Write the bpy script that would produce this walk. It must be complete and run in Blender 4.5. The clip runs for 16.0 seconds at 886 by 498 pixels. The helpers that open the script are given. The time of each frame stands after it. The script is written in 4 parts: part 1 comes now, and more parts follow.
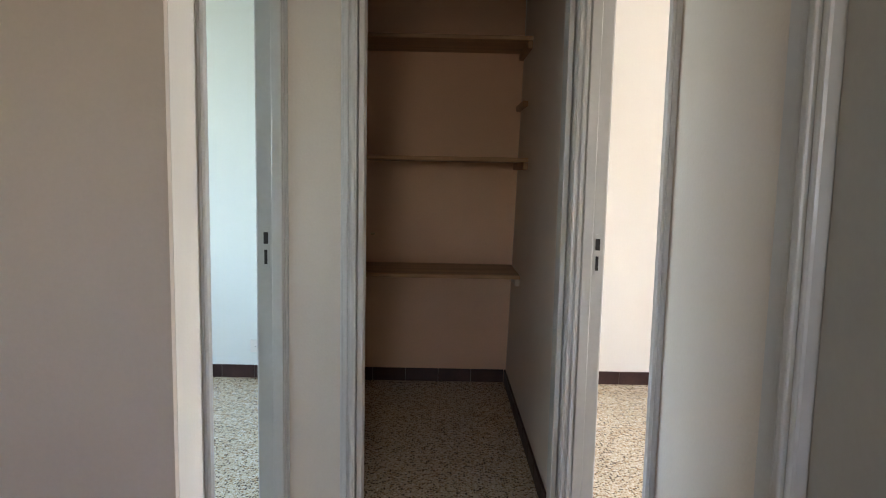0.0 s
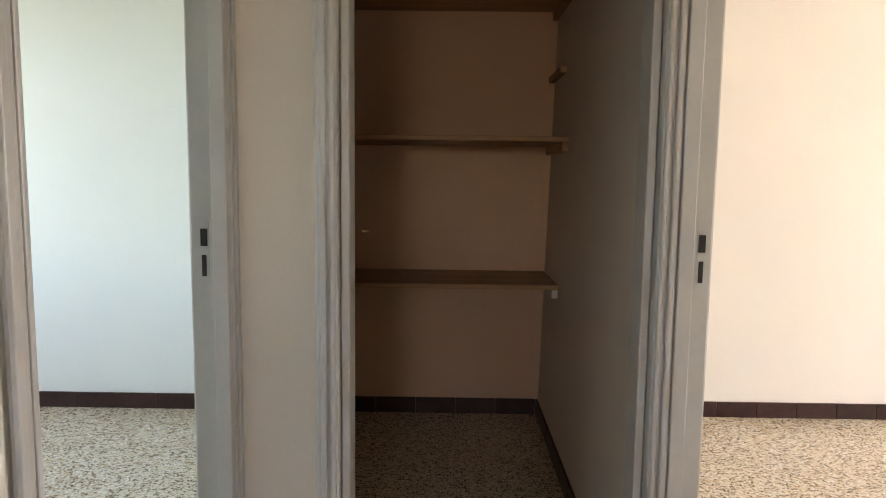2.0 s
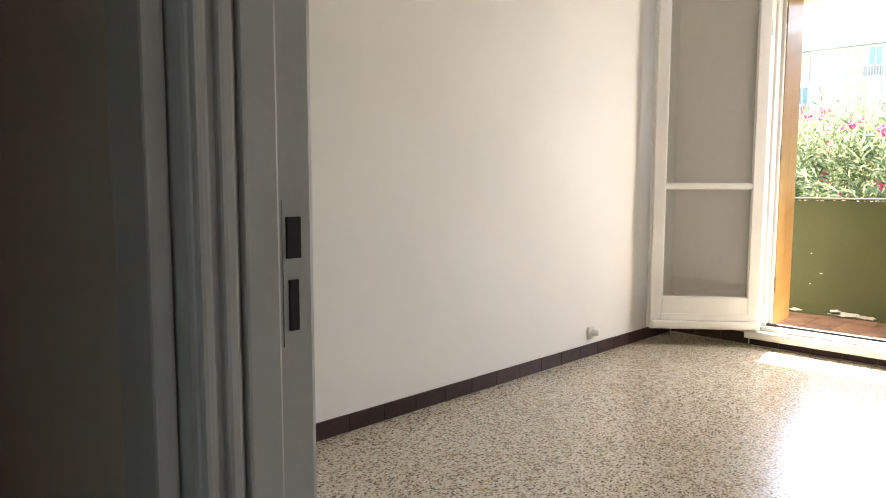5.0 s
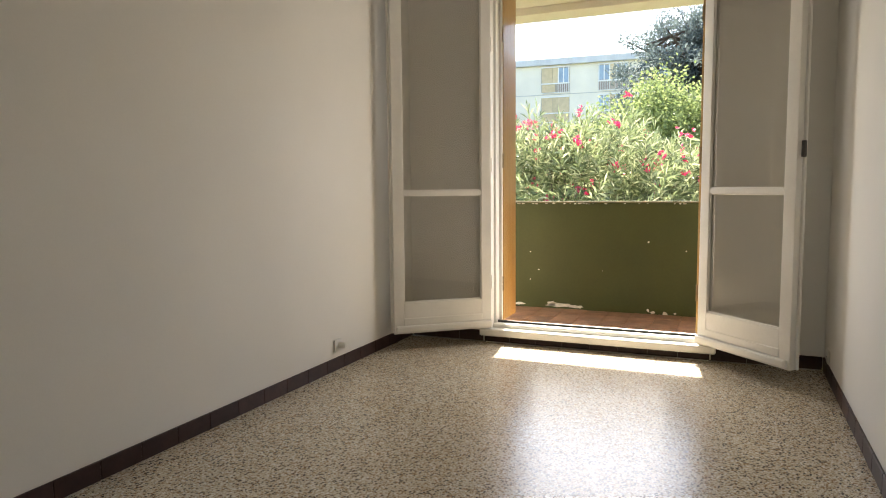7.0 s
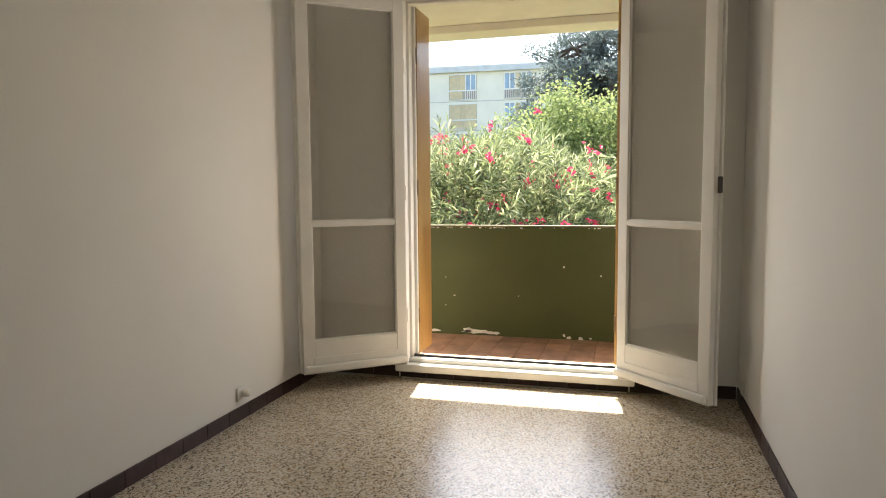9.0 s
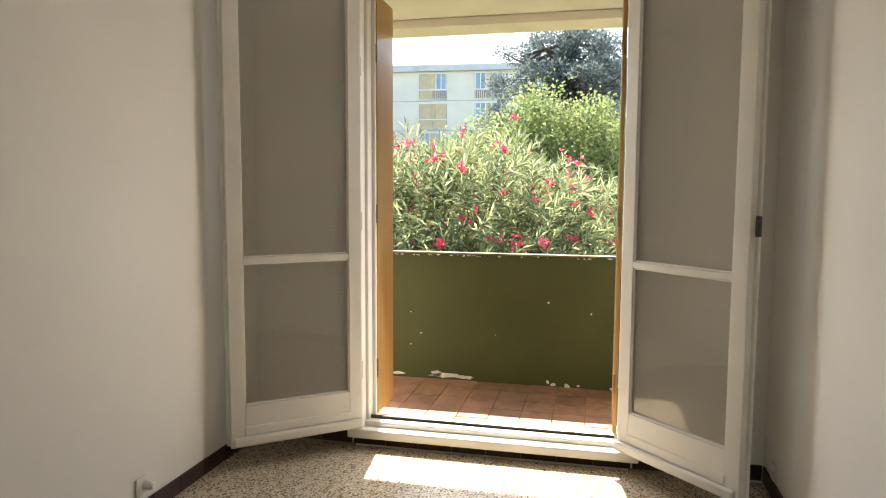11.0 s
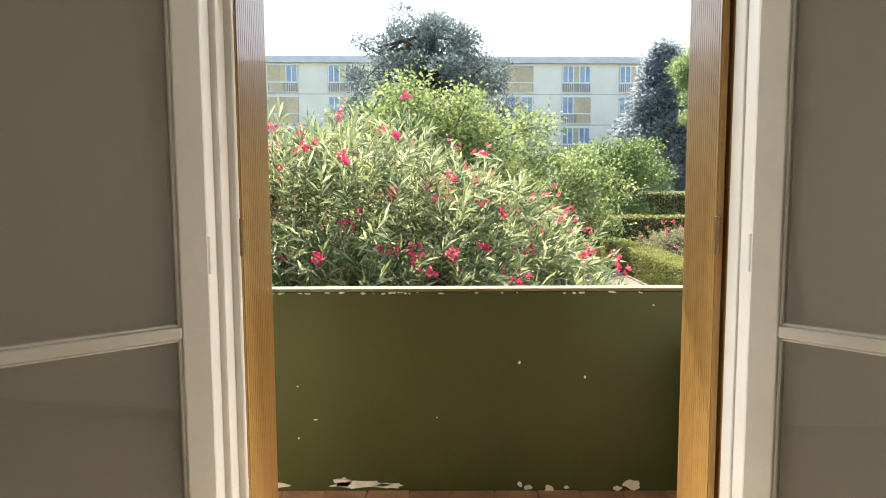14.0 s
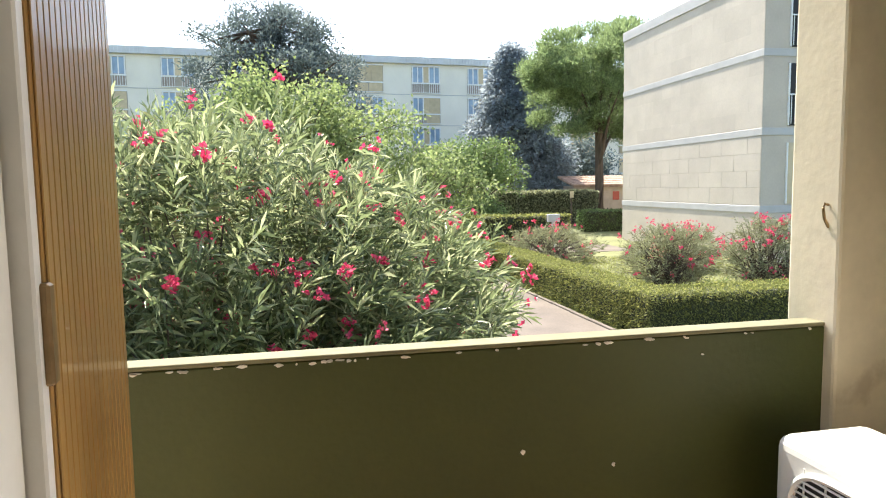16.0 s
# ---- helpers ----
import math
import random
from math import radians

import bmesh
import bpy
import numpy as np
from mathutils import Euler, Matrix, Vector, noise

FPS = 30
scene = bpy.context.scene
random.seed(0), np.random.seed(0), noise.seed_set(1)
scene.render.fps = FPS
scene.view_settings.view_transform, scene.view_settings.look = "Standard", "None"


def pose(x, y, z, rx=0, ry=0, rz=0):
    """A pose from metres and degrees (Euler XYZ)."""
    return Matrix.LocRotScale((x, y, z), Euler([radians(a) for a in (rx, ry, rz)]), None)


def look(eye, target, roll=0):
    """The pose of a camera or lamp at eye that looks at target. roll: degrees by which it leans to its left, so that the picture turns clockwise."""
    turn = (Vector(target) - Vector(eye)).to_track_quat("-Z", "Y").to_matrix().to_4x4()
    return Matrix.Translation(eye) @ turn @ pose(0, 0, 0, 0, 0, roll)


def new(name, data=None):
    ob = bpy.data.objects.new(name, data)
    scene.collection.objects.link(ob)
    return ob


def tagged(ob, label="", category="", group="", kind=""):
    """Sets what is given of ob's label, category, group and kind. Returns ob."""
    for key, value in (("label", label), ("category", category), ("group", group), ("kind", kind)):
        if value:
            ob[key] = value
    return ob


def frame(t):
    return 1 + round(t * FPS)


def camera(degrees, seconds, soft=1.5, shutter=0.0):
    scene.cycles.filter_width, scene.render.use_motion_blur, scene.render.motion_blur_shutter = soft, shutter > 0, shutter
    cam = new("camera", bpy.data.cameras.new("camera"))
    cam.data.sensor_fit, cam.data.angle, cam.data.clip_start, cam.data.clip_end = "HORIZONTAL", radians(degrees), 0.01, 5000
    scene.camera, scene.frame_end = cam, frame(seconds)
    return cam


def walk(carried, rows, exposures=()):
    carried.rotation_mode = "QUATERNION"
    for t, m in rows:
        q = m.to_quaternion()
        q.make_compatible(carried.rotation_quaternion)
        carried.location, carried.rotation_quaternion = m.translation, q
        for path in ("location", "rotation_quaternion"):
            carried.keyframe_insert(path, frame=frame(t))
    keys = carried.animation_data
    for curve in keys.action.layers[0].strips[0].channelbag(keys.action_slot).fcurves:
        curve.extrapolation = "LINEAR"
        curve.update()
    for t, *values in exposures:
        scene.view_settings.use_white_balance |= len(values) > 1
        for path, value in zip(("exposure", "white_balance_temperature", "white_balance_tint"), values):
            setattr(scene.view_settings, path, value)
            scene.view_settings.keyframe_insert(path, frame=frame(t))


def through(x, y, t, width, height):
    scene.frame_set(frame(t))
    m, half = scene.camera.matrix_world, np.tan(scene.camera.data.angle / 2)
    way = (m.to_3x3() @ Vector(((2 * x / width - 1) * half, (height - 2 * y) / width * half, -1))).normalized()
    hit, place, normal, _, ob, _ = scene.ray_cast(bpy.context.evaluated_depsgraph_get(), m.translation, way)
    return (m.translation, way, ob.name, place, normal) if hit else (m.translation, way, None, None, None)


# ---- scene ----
cam = camera(66.9, 16.0, 1.0)
PATH = [
    (0, (0.118, 1.235, 1.284), (0.131, 3.222, 1.059), 1.2),
    (0.5, (0.118, 1.427, 1.27), (0.117, 3.414, 1.045), 1.3),
    (1, (0.096, 1.618, 1.261), (0.084, 3.606, 1.041), 1.1),
    (1.5, (0.084, 1.793, 1.226), (0.062, 3.781, 1.009), 1.1),
    (2, (0.091, 1.964, 1.199), (0.071, 3.953, 0.985), 0.7),
    (2.5, (0.103, 2.114, 1.176), (0.136, 4.102, 0.961), 0.7),
    (3, (0.082, 2.267, 1.15), (0.414, 4.228, 0.941), 0.5),
    (3.5, (0.093, 2.435, 1.12), (0.703, 4.329, 0.917), 0.0),
    (4, (0.162, 2.615, 1.109), (1.002, 4.42, 0.915), 0.1),
    (4.5, (0.234, 2.76, 1.105), (1.302, 4.44, 0.918), -0.0),
    (5, (0.31, 2.889, 1.109), (1.703, 4.311, 0.919), 0.1),
    (5.2, (0.326, 2.932, 1.112), (1.817, 4.249, 0.915), 0.1),
    (7.3, (0.466, 3.042, 1.152), (2.325, 3.757, 0.973), -0.6),
    (7.5, (0.472, 3.071, 1.16), (2.352, 3.729, 0.982), -0.6),
    (8, (0.485, 3.107, 1.198), (2.39, 3.686, 1.019), -0.7),
    (8.5, (0.545, 3.126, 1.251), (2.457, 3.683, 1.073), -0.6),
    (9, (0.677, 3.129, 1.311), (2.595, 3.667, 1.138), -0.5),
    (9.5, (0.809, 3.123, 1.381), (2.733, 3.642, 1.209), -0.4),
    (9.7, (0.859, 3.13, 1.387), (2.785, 3.641, 1.219), -0.3),
    (11.8, (1.972, 3.517, 1.516), (3.923, 3.917, 1.331), -0.1),
    (12, (2.079, 3.564, 1.505), (4.033, 3.947, 1.321), -0.3),
    (12.5, (2.38, 3.662, 1.487), (4.351, 3.947, 1.302), -0.2),
    (13, (2.728, 3.711, 1.502), (4.706, 3.937, 1.314), -0.5),
    (13.5, (3.011, 3.833, 1.488), (4.996, 3.988, 1.302), -0.4),
    (14, (3.301, 3.985, 1.477), (5.292, 4.006, 1.292), -0.3),
    (14.5, (3.62, 4.102, 1.474), (5.609, 4.016, 1.287), -0.2),
    (15, (3.887, 4.233, 1.491), (5.869, 4.046, 1.304), -0.1),
    (15.5, (4.154, 4.309, 1.483), (6.119, 3.983, 1.296), -0.7),
    (16, (4.447, 4.323, 1.486), (6.393, 3.901, 1.299), -0.8),
]
EXPOSURES = [(0, 4.65, 6350, 14), (1.5, 4.5, 6350, 14), (2, 4.5, 7200, 18), (3, 4.35, 6700, 15), (3.5, 4.1, 6000, 10), (4, 3.8, 6000, 10), (4.5, 3.6, 6300, 11), (5.2, 3.1, 6500, 11), (7.3, 2.15, 7000, 10), (9.7, 2.05, 7000, 10), (12.5, 2.1, 7100, 10), (14, 1.85, 7000, 10), (16, 1.6, 6700, 9)]
walk(cam, [(t, look(eye, target, roll)) for t, eye, target, roll in PATH], EXPOSURES)

# ---- light ----
SUN_WAY = Vector((-1.0, -0.13, -1.32)).normalized()
world = bpy.data.worlds.new("sky")
scene.world = world
world.use_nodes = True
wn = world.node_tree.nodes
sky = wn.new("ShaderNodeTexSky")
sky.sky_type, sky.sun_disc = "NISHITA", False
sky.sun_elevation = math.asin(-SUN_WAY.z)
sky.sun_rotation = math.atan2(-SUN_WAY.x, -SUN_WAY.y)
sky.air_density, sky.dust_density = 1.0, 1.5
wn["Background"].inputs["Strength"].default_value = 0.15
world.node_tree.links.new(sky.outputs[0], wn["Background"].inputs["Color"])
sun = new("sun", bpy.data.lights.new("sun", "SUN"))
sun.data.energy, sun.data.angle, sun.data.color = 5.0, radians(0.55), (1.0, 0.95, 0.86)
sun.matrix_world = look((20, 6, 30), Vector((20, 6, 30)) + SUN_WAY)


def area_lamp(name, place, target, w, h, watts, color):
    lamp = new(name, bpy.data.lights.new(name, "AREA"))
    lamp.data.shape, lamp.data.size, lamp.data.size_y, lamp.data.energy, lamp.data.color = "RECTANGLE", w, h, watts, color
    lamp.matrix_world = look(place, target)
    return lamp


area_lamp("daylight_bedroom", (5.30, 3.91, 1.35), (3.0, 3.91, 1.1), 1.0, 2.0, 3.5, (0.98, 0.97, 0.98))
area_lamp("daylight_left_room", (-3.55, 4.0, 1.5), (-1.0, 4.0, 1.2), 1.2, 1.3, 0.75, (1.0, 0.98, 0.82))
# Warm lamp added behind the viewpoint to brighten the hall; no such window known.
area_lamp("hall_fill", (-0.2, -1.05, 1.6), (-0.2, 1.0, 1.2), 0.5, 0.7, 0.46, (1.0, 0.82, 0.64))

# ---- materials ----


def ramp(nt, stops):
    r = nt.nodes.new("ShaderNodeValToRGB")
    while len(r.color_ramp.elements) < len(stops):
        r.color_ramp.elements.new(0.5)
    for e, (p, c) in zip(r.color_ramp.elements, stops):
        e.position, e.color = p, (*c, 1)
    return r


def shade(c, f):
    return tuple(min(1, v * f) for v in c)


def mat(name, color, rough=0.6, scale=6.0, vary=0.12, bump=0.15, fine=80.0, metal=0.0, each=0.0, coat=0.0, stretch=(1, 1, 1), spec=0.5, stain=None, stain_at=0.62, island=False):
    """Colour varied at two scales, with fine relief; each: variation from piece to piece."""
    m = bpy.data.materials.new(name)
    m.use_nodes = True
    nt = m.node_tree
    b, ln = nt.nodes["Principled BSDF"], nt.links.new
    co = nt.nodes.new("ShaderNodeTexCoord")
    mp = nt.nodes.new("ShaderNodeMapping")
    mp.inputs["Scale"].default_value = stretch
    geo = nt.nodes.new("ShaderNodeNewGeometry")
    ln(geo.outputs["Position"], mp.inputs[0])
    n1, n2 = nt.nodes.new("ShaderNodeTexNoise"), nt.nodes.new("ShaderNodeTexNoise")
    n1.inputs["Scale"].default_value, n2.inputs["Scale"].default_value = scale, fine
    n1.inputs["Detail"].default_value = n2.inputs["Detail"].default_value = 5
    ln(mp.outputs[0], n1.inputs["Vector"])
    ln(mp.outputs[0], n2.inputs["Vector"])
    r = ramp(nt, [(0.3, shade(color, 1 - vary)), (0.7, shade(color, 1 + vary))])
    ln(n1.outputs[0], r.inputs[0])
    last = r.outputs[0]
    mix = nt.nodes.new("ShaderNodeMix")
    mix.data_type, mix.blend_type = "RGBA", "MULTIPLY"
    mix.inputs[0].default_value = 1
    r2 = ramp(nt, [(0.3, (1 - vary * 0.7,) * 3), (0.7, (1, 1, 1))])
    ln(n2.outputs[0], r2.inputs[0])
    ln(last, mix.inputs[6])
    ln(r2.outputs[0], mix.inputs[7])
    last = mix.outputs[2]
    if stain:
        n3 = nt.nodes.new("ShaderNodeTexNoise")
        n3.inputs["Scale"].default_value, n3.inputs["Detail"].default_value = scale * 0.45, 8
        ln(geo.outputs["Position"], n3.inputs["Vector"])
        r3 = ramp(nt, [(stain_at, (0, 0, 0)), (stain_at + 0.05, (1, 1, 1))])
        ln(n3.outputs[0], r3.inputs[0])
        ms = nt.nodes.new("ShaderNodeMix")
        ms.data_type = "RGBA"
        ms.inputs[7].default_value = (*stain, 1)
        ln(r3.outputs[0], ms.inputs[0])
        ln(last, ms.inputs[6])
        last = ms.outputs[2]
    if each:
        hsv = nt.nodes.new("ShaderNodeHueSaturation")
        rr = nt.nodes.new("ShaderNodeMapRange")
        rr.inputs[3].default_value, rr.inputs[4].default_value = 1 - each, 1 + each
        if island:
            ln(geo.outputs["Random Per Island"], rr.inputs[0])
        else:
            oi = nt.nodes.new("ShaderNodeObjectInfo")
            ln(oi.outputs["Random"], rr.inputs[0])
        ln(rr.outputs[0], hsv.inputs["Value"])
        ln(last, hsv.inputs["Color"])
        last = hsv.outputs[0]
    ln(last, b.inputs["Base Color"])
    b.inputs["Roughness"].default_value, b.inputs["Metallic"].default_value = rough, metal
    b.inputs["Coat Weight"].default_value = coat
    b.inputs["Specular IOR Level"].default_value = spec
    if bump:
        bp = nt.nodes.new("ShaderNodeBump")
        bp.inputs["Strength"].default_value, bp.inputs["Distance"].default_value = bump, 0.004
        ln(n2.outputs[0], bp.inputs["Height"])
        ln(bp.outputs[0], b.inputs["Normal"])
    return m


def leaf_mat(name, color, through=0.35, each=0.35, rough=0.5, tint=None):
    """Leaves: gloss on top, light let through, each leaf a little different."""
    m = bpy.data.materials.new(name)
    m.use_nodes = True
    nt = m.node_tree
    b, ln = nt.nodes["Principled BSDF"], nt.links.new
    geo = nt.nodes.new("ShaderNodeNewGeometry")
    r = ramp(nt, [(0.0, shade(color, 1 - each)), (0.6, color), (1.0, tint or shade(color, 1 + each))])
    ln(geo.outputs["Random Per Island"], r.inputs[0])
    ln(r.outputs[0], b.inputs["Base Color"])
    b.inputs["Roughness"].default_value = rough
    tr = nt.nodes.new("ShaderNodeBsdfTranslucent")
    ln(r.outputs[0], tr.inputs["Color"])
    mx = nt.nodes.new("ShaderNodeMixShader")
    mx.inputs[0].default_value = through
    ln(b.outputs[0], mx.inputs[1])
    ln(tr.outputs[0], mx.inputs[2])
    ln(mx.outputs[0], nt.nodes["Material Output"].inputs[0])
    return m


def terrazzo(name):
    m = bpy.data.materials.new(name)
    m.use_nodes = True
    nt = m.node_tree
    b, ln = nt.nodes["Principled BSDF"], nt.links.new
    geo = nt.nodes.new("ShaderNodeNewGeometry")
    last = None
    big = nt.nodes.new("ShaderNodeTexNoise")
    big.inputs["Scale"].default_value, big.inputs["Detail"].default_value = 3.0, 4
    ln(geo.outputs["Position"], big.inputs["Vector"])
    base = ramp(nt, [(0.3, (0.50, 0.42, 0.30)), (0.7, (0.57, 0.49, 0.37))])
    ln(big.outputs[0], base.inputs[0])
    last = base.outputs[0]
    for scale, edge, cols in ((190, 0.55, [(0.0, (0.10, 0.075, 0.055)), (0.13, (0.34, 0.24, 0.14)), (0.5, (0.60, 0.52, 0.40)), (0.8, (0.70, 0.65, 0.56))]),
                              (85, 0.42, [(0.0, (0.07, 0.055, 0.045)), (0.30, (0.30, 0.19, 0.10)), (0.48, (0.62, 0.55, 0.43)), (0.85, (0.72, 0.68, 0.60))])):
        v = nt.nodes.new("ShaderNodeTexVoronoi")
        v.inputs["Scale"].default_value = scale
        v.voronoi_dimensions = "2D"
        wob = nt.nodes.new("ShaderNodeTexNoise")
        wob.inputs["Scale"].default_value = scale * 1.5
        ln(geo.outputs["Position"], wob.inputs["Vector"])
        add = nt.nodes.new("ShaderNodeMix")
        add.data_type = "VECTOR"
        add.inputs[0].default_value = 0.006
        ln(geo.outputs["Position"], add.inputs[4])
        ln(wob.outputs["Color"], add.inputs[5])
        ln(add.outputs[1], v.inputs["Vector"])
        sep = nt.nodes.new("ShaderNodeSeparateColor")
        ln(v.outputs["Color"], sep.inputs[0])
        cr = ramp(nt, cols)
        cr.color_ramp.interpolation = "CONSTANT"
        ln(sep.outputs[0], cr.inputs[0])
        chip = ramp(nt, [(edge - 0.06, (1, 1, 1)), (edge, (0, 0, 0))])
        ln(v.outputs["Distance"], chip.inputs[0])
        pick = nt.nodes.new("ShaderNodeMath")
        pick.operation = "GREATER_THAN"
        pick.inputs[1].default_value = 0.36
        ln(sep.outputs[1], pick.inputs[0])
        mul = nt.nodes.new("ShaderNodeMath")
        mul.operation = "MULTIPLY"
        ln(pick.outputs[0], mul.inputs[0])
        ln(chip.outputs[0], mul.inputs[1])
        mx = nt.nodes.new("ShaderNodeMix")
        mx.data_type = "RGBA"
        ln(mul.outputs[0], mx.inputs[0])
        ln(last, mx.inputs[6])
        ln(cr.outputs[0], mx.inputs[7])
        last = mx.outputs[2]
    ln(last, b.inputs["Base Color"])
    rr = nt.nodes.new("ShaderNodeMapRange")
    rr.inputs[3].default_value, rr.inputs[4].default_value = 0.20, 0.28
    ln(big.outputs[0], rr.inputs[0])
    ln(rr.outputs[0], b.inputs["Roughness"])
    bp = nt.nodes.new("ShaderNodeBump")
    bp.inputs["Strength"].default_value, bp.inputs["Distance"].default_value = 0.02, 0.004
    bn = nt.nodes.new("ShaderNodeTexNoise")
    bn.inputs["Scale"].default_value = 14
    ln(geo.outputs["Position"], bn.inputs["Vector"])
    ln(bn.outputs[0], bp.inputs["Height"])
    ln(bp.outputs[0], b.inputs["Normal"])
    return m


def glass(name, color=(1, 1, 1), rough=0.0, dust=0.0):
    m = bpy.data.materials.new(name)
    m.use_nodes = True
    b = m.node_tree.nodes["Principled BSDF"]
    b.inputs["Base Color"].default_value = (*color, 1)
    b.inputs["Transmission Weight"].default_value = 1 - dust
    b.inputs["Roughness"].default_value = rough
    b.inputs["IOR"].default_value = 1.6
    return m


M_ROOM = mat("bedroom_paint", (0.80, 0.775, 0.72), 0.62, 1.3, 0.03, 0.12, 160)
M_ROOM_L = mat("left_room_paint", (0.75, 0.785, 0.74), 0.62, 1.3, 0.03, 0.12, 160)
M_HALL = mat("hall_paint", (0.65, 0.575, 0.49), 0.5, 1.6, 0.04, 0.15, 120)
M_CLOSET = mat("closet_paint", (0.74, 0.48, 0.31), 0.7, 2.0, 0.06, 0.2, 90)
# Same closet paint, made paler for the light falling on the right side.
M_CLOSET_LIT = mat("closet_paint_lit", (0.78, 0.70, 0.62), 0.6, 1.8, 0.05, 0.2, 90)
M_CEIL = mat("ceiling_paint", (0.80, 0.79, 0.76), 0.8, 1.5, 0.03, 0.15, 120)
M_FRAME = mat("grey_gloss_paint", (0.52, 0.515, 0.495), 0.34, 4, 0.06, 0.12, 60, stain=(0.66, 0.64, 0.60), stain_at=0.72)
M_DARKDOOR = mat("grey_door_paint", (0.33, 0.31, 0.27), 0.4, 3, 0.06, 0.12, 60)
M_WHITE = mat("white_gloss_paint", (0.80, 0.775, 0.72), 0.35, 5, 0.04, 0.12, 70)
M_FLOOR = terrazzo("terrazzo")
M_SKIRT = mat("dark_red_brown_tile", (0.050, 0.024, 0.021), 0.42, 12, 0.25, 0.1, 60, each=0.2, spec=0.3)
M_GROUT = mat("grout", (0.26, 0.235, 0.215), 0.8, 20, 0.1, 0.1)
M_SHELF = mat("shelf_wood", (0.40, 0.23, 0.11), 0.55, 5, 0.2, 0.15, 60, stretch=(0.25, 3, 3))
# Black colour stands in for the shade inside holes and openings.
M_BLACK = mat("hole_shade_black", (0.015, 0.014, 0.013), 0.6, 20, 0.2, 0.05)
M_PLASTIC = mat("white_plastic", (0.78, 0.76, 0.70), 0.35, 8, 0.03, 0.03)
M_GREEN = mat("olive_green_paint", (0.046, 0.057, 0.009), 0.6, 2.2, 0.12, 0.35, 45)
M_CREAM = mat("cream_render", (0.60, 0.52, 0.385), 0.75, 5, 0.08, 0.3, 30, stain=(0.44, 0.36, 0.26), stain_at=0.66)
M_BALCEIL = mat("balcony_ceiling_paint", (0.78, 0.74, 0.66), 0.8, 3, 0.05, 0.2)
M_TERRA = mat("terracotta_tile", (0.40, 0.215, 0.125), 0.5, 9, 0.25, 0.2, 60, each=0.15)
M_SHUTTER = mat("ribbed_varnished_wood", (0.46, 0.26, 0.075), 0.38, 7, 0.10, 0.12, 60, stretch=(4, 4, 0.05), coat=0.25)
M_BRASS = mat("dull_brass", (0.30, 0.20, 0.10), 0.4, 30, 0.2, 0.1, metal=0.8)
M_METAL = mat("dark_metal", (0.08, 0.075, 0.07), 0.4, 30, 0.2, 0.1, metal=0.6)
M_FLAKE = mat("bare_plaster", (0.74, 0.71, 0.66), 0.85, 25, 0.1, 0.5)
M_AC = mat("air_conditioner_enamel", (0.68, 0.68, 0.66), 0.35, 4, 0.03, 0.05)
M_GLASS = glass("window_glass", (0.93, 0.90, 0.83), dust=0.10)
M_GRAVEL = mat("pale_gravel", (0.135, 0.108, 0.088), 0.9, 1.2, 0.22, 1.0, 22)
M_GRASS = mat("dry_grass", (0.15, 0.16, 0.055), 0.9, 0.7, 0.3, 0.9, 22)
M_SOIL = mat("soil", (0.16, 0.11, 0.075), 0.9, 2, 0.2, 0.8)
M_FACADE = mat("pale_facade_render", (0.80, 0.755, 0.655), 0.85, 0.5, 0.06, 0.3, 12)
M_CONC = mat("cream_concrete_panel", (0.56, 0.49, 0.405), 0.85, 0.9, 0.08, 0.5, 14, each=0.04)
M_BAND = mat("grey_band_paint", (0.50, 0.485, 0.465), 0.7, 1.5, 0.08, 0.2)
M_ZINC = mat("grey_cladding", (0.60, 0.61, 0.62), 0.5, 1.0, 0.08, 0.1, metal=0.2)
M_BLUE = mat("blue_reflecting_glass", (0.26, 0.36, 0.48), 0.12, 1.5, 0.2, 0.0)
M_BEIGE = mat("beige_blind", (0.58, 0.47, 0.30), 0.6, 3, 0.1, 0.1, each=0.15)
# Facade tone darkened, in place of the shade in a window recess.
M_RECESS_SHADE = mat("facade_recess_shade", (0.42, 0.37, 0.31), 0.8, 2, 0.15, 0.1)
M_APRON = mat("brown_window_apron", (0.36, 0.30, 0.26), 0.7, 2, 0.15, 0.1)
M_WFRAME = mat("white_window_frame", (0.78, 0.78, 0.76), 0.5, 3, 0.04, 0.05)
M_BARK = mat("bark", (0.11, 0.08, 0.06), 0.9, 4, 0.3, 0.9, 20, stretch=(1, 1, 0.3))
M_ROOFTILE = mat("roman_roof_tile", (0.44, 0.29, 0.22), 0.8, 3, 0.25, 0.4, each=0.2, island=True)
M_SHEDWALL = mat("shed_render", (0.50, 0.40, 0.32), 0.85, 2, 0.12, 0.4)
M_INK = mat("black_spray", (0.03, 0.03, 0.035), 0.6, 6, 0.2, 0.0)
M_RED = mat("red_panel", (0.45, 0.08, 0.05), 0.5, 6, 0.1, 0.0)
M_OLE = leaf_mat("oleander_leaf", (0.235, 0.285, 0.135), 0.5, 0.55, 0.25, (0.54, 0.56, 0.33))
M_OLED = leaf_mat("oleander_leaf_dusty", (0.27, 0.28, 0.16), 0.4, 0.4, 0.5)
M_FLOWER = leaf_mat("oleander_flower", (0.75, 0.055, 0.15), 0.4, 0.3, 0.5, (0.80, 0.16, 0.24))
# Leaf and needle colours of these trees are lifted in place of distant haze.
M_LIME = leaf_mat("lime_leaf", (0.235, 0.30, 0.115), 0.5, 0.35, 0.6, (0.38, 0.43, 0.18))
M_CEDAR = leaf_mat("cedar_needles", (0.14, 0.175, 0.17), 0.5, 0.35, 0.85)
M_CYP = leaf_mat("blue_cypress_needles", (0.27, 0.31, 0.335), 0.55, 0.4, 0.85)
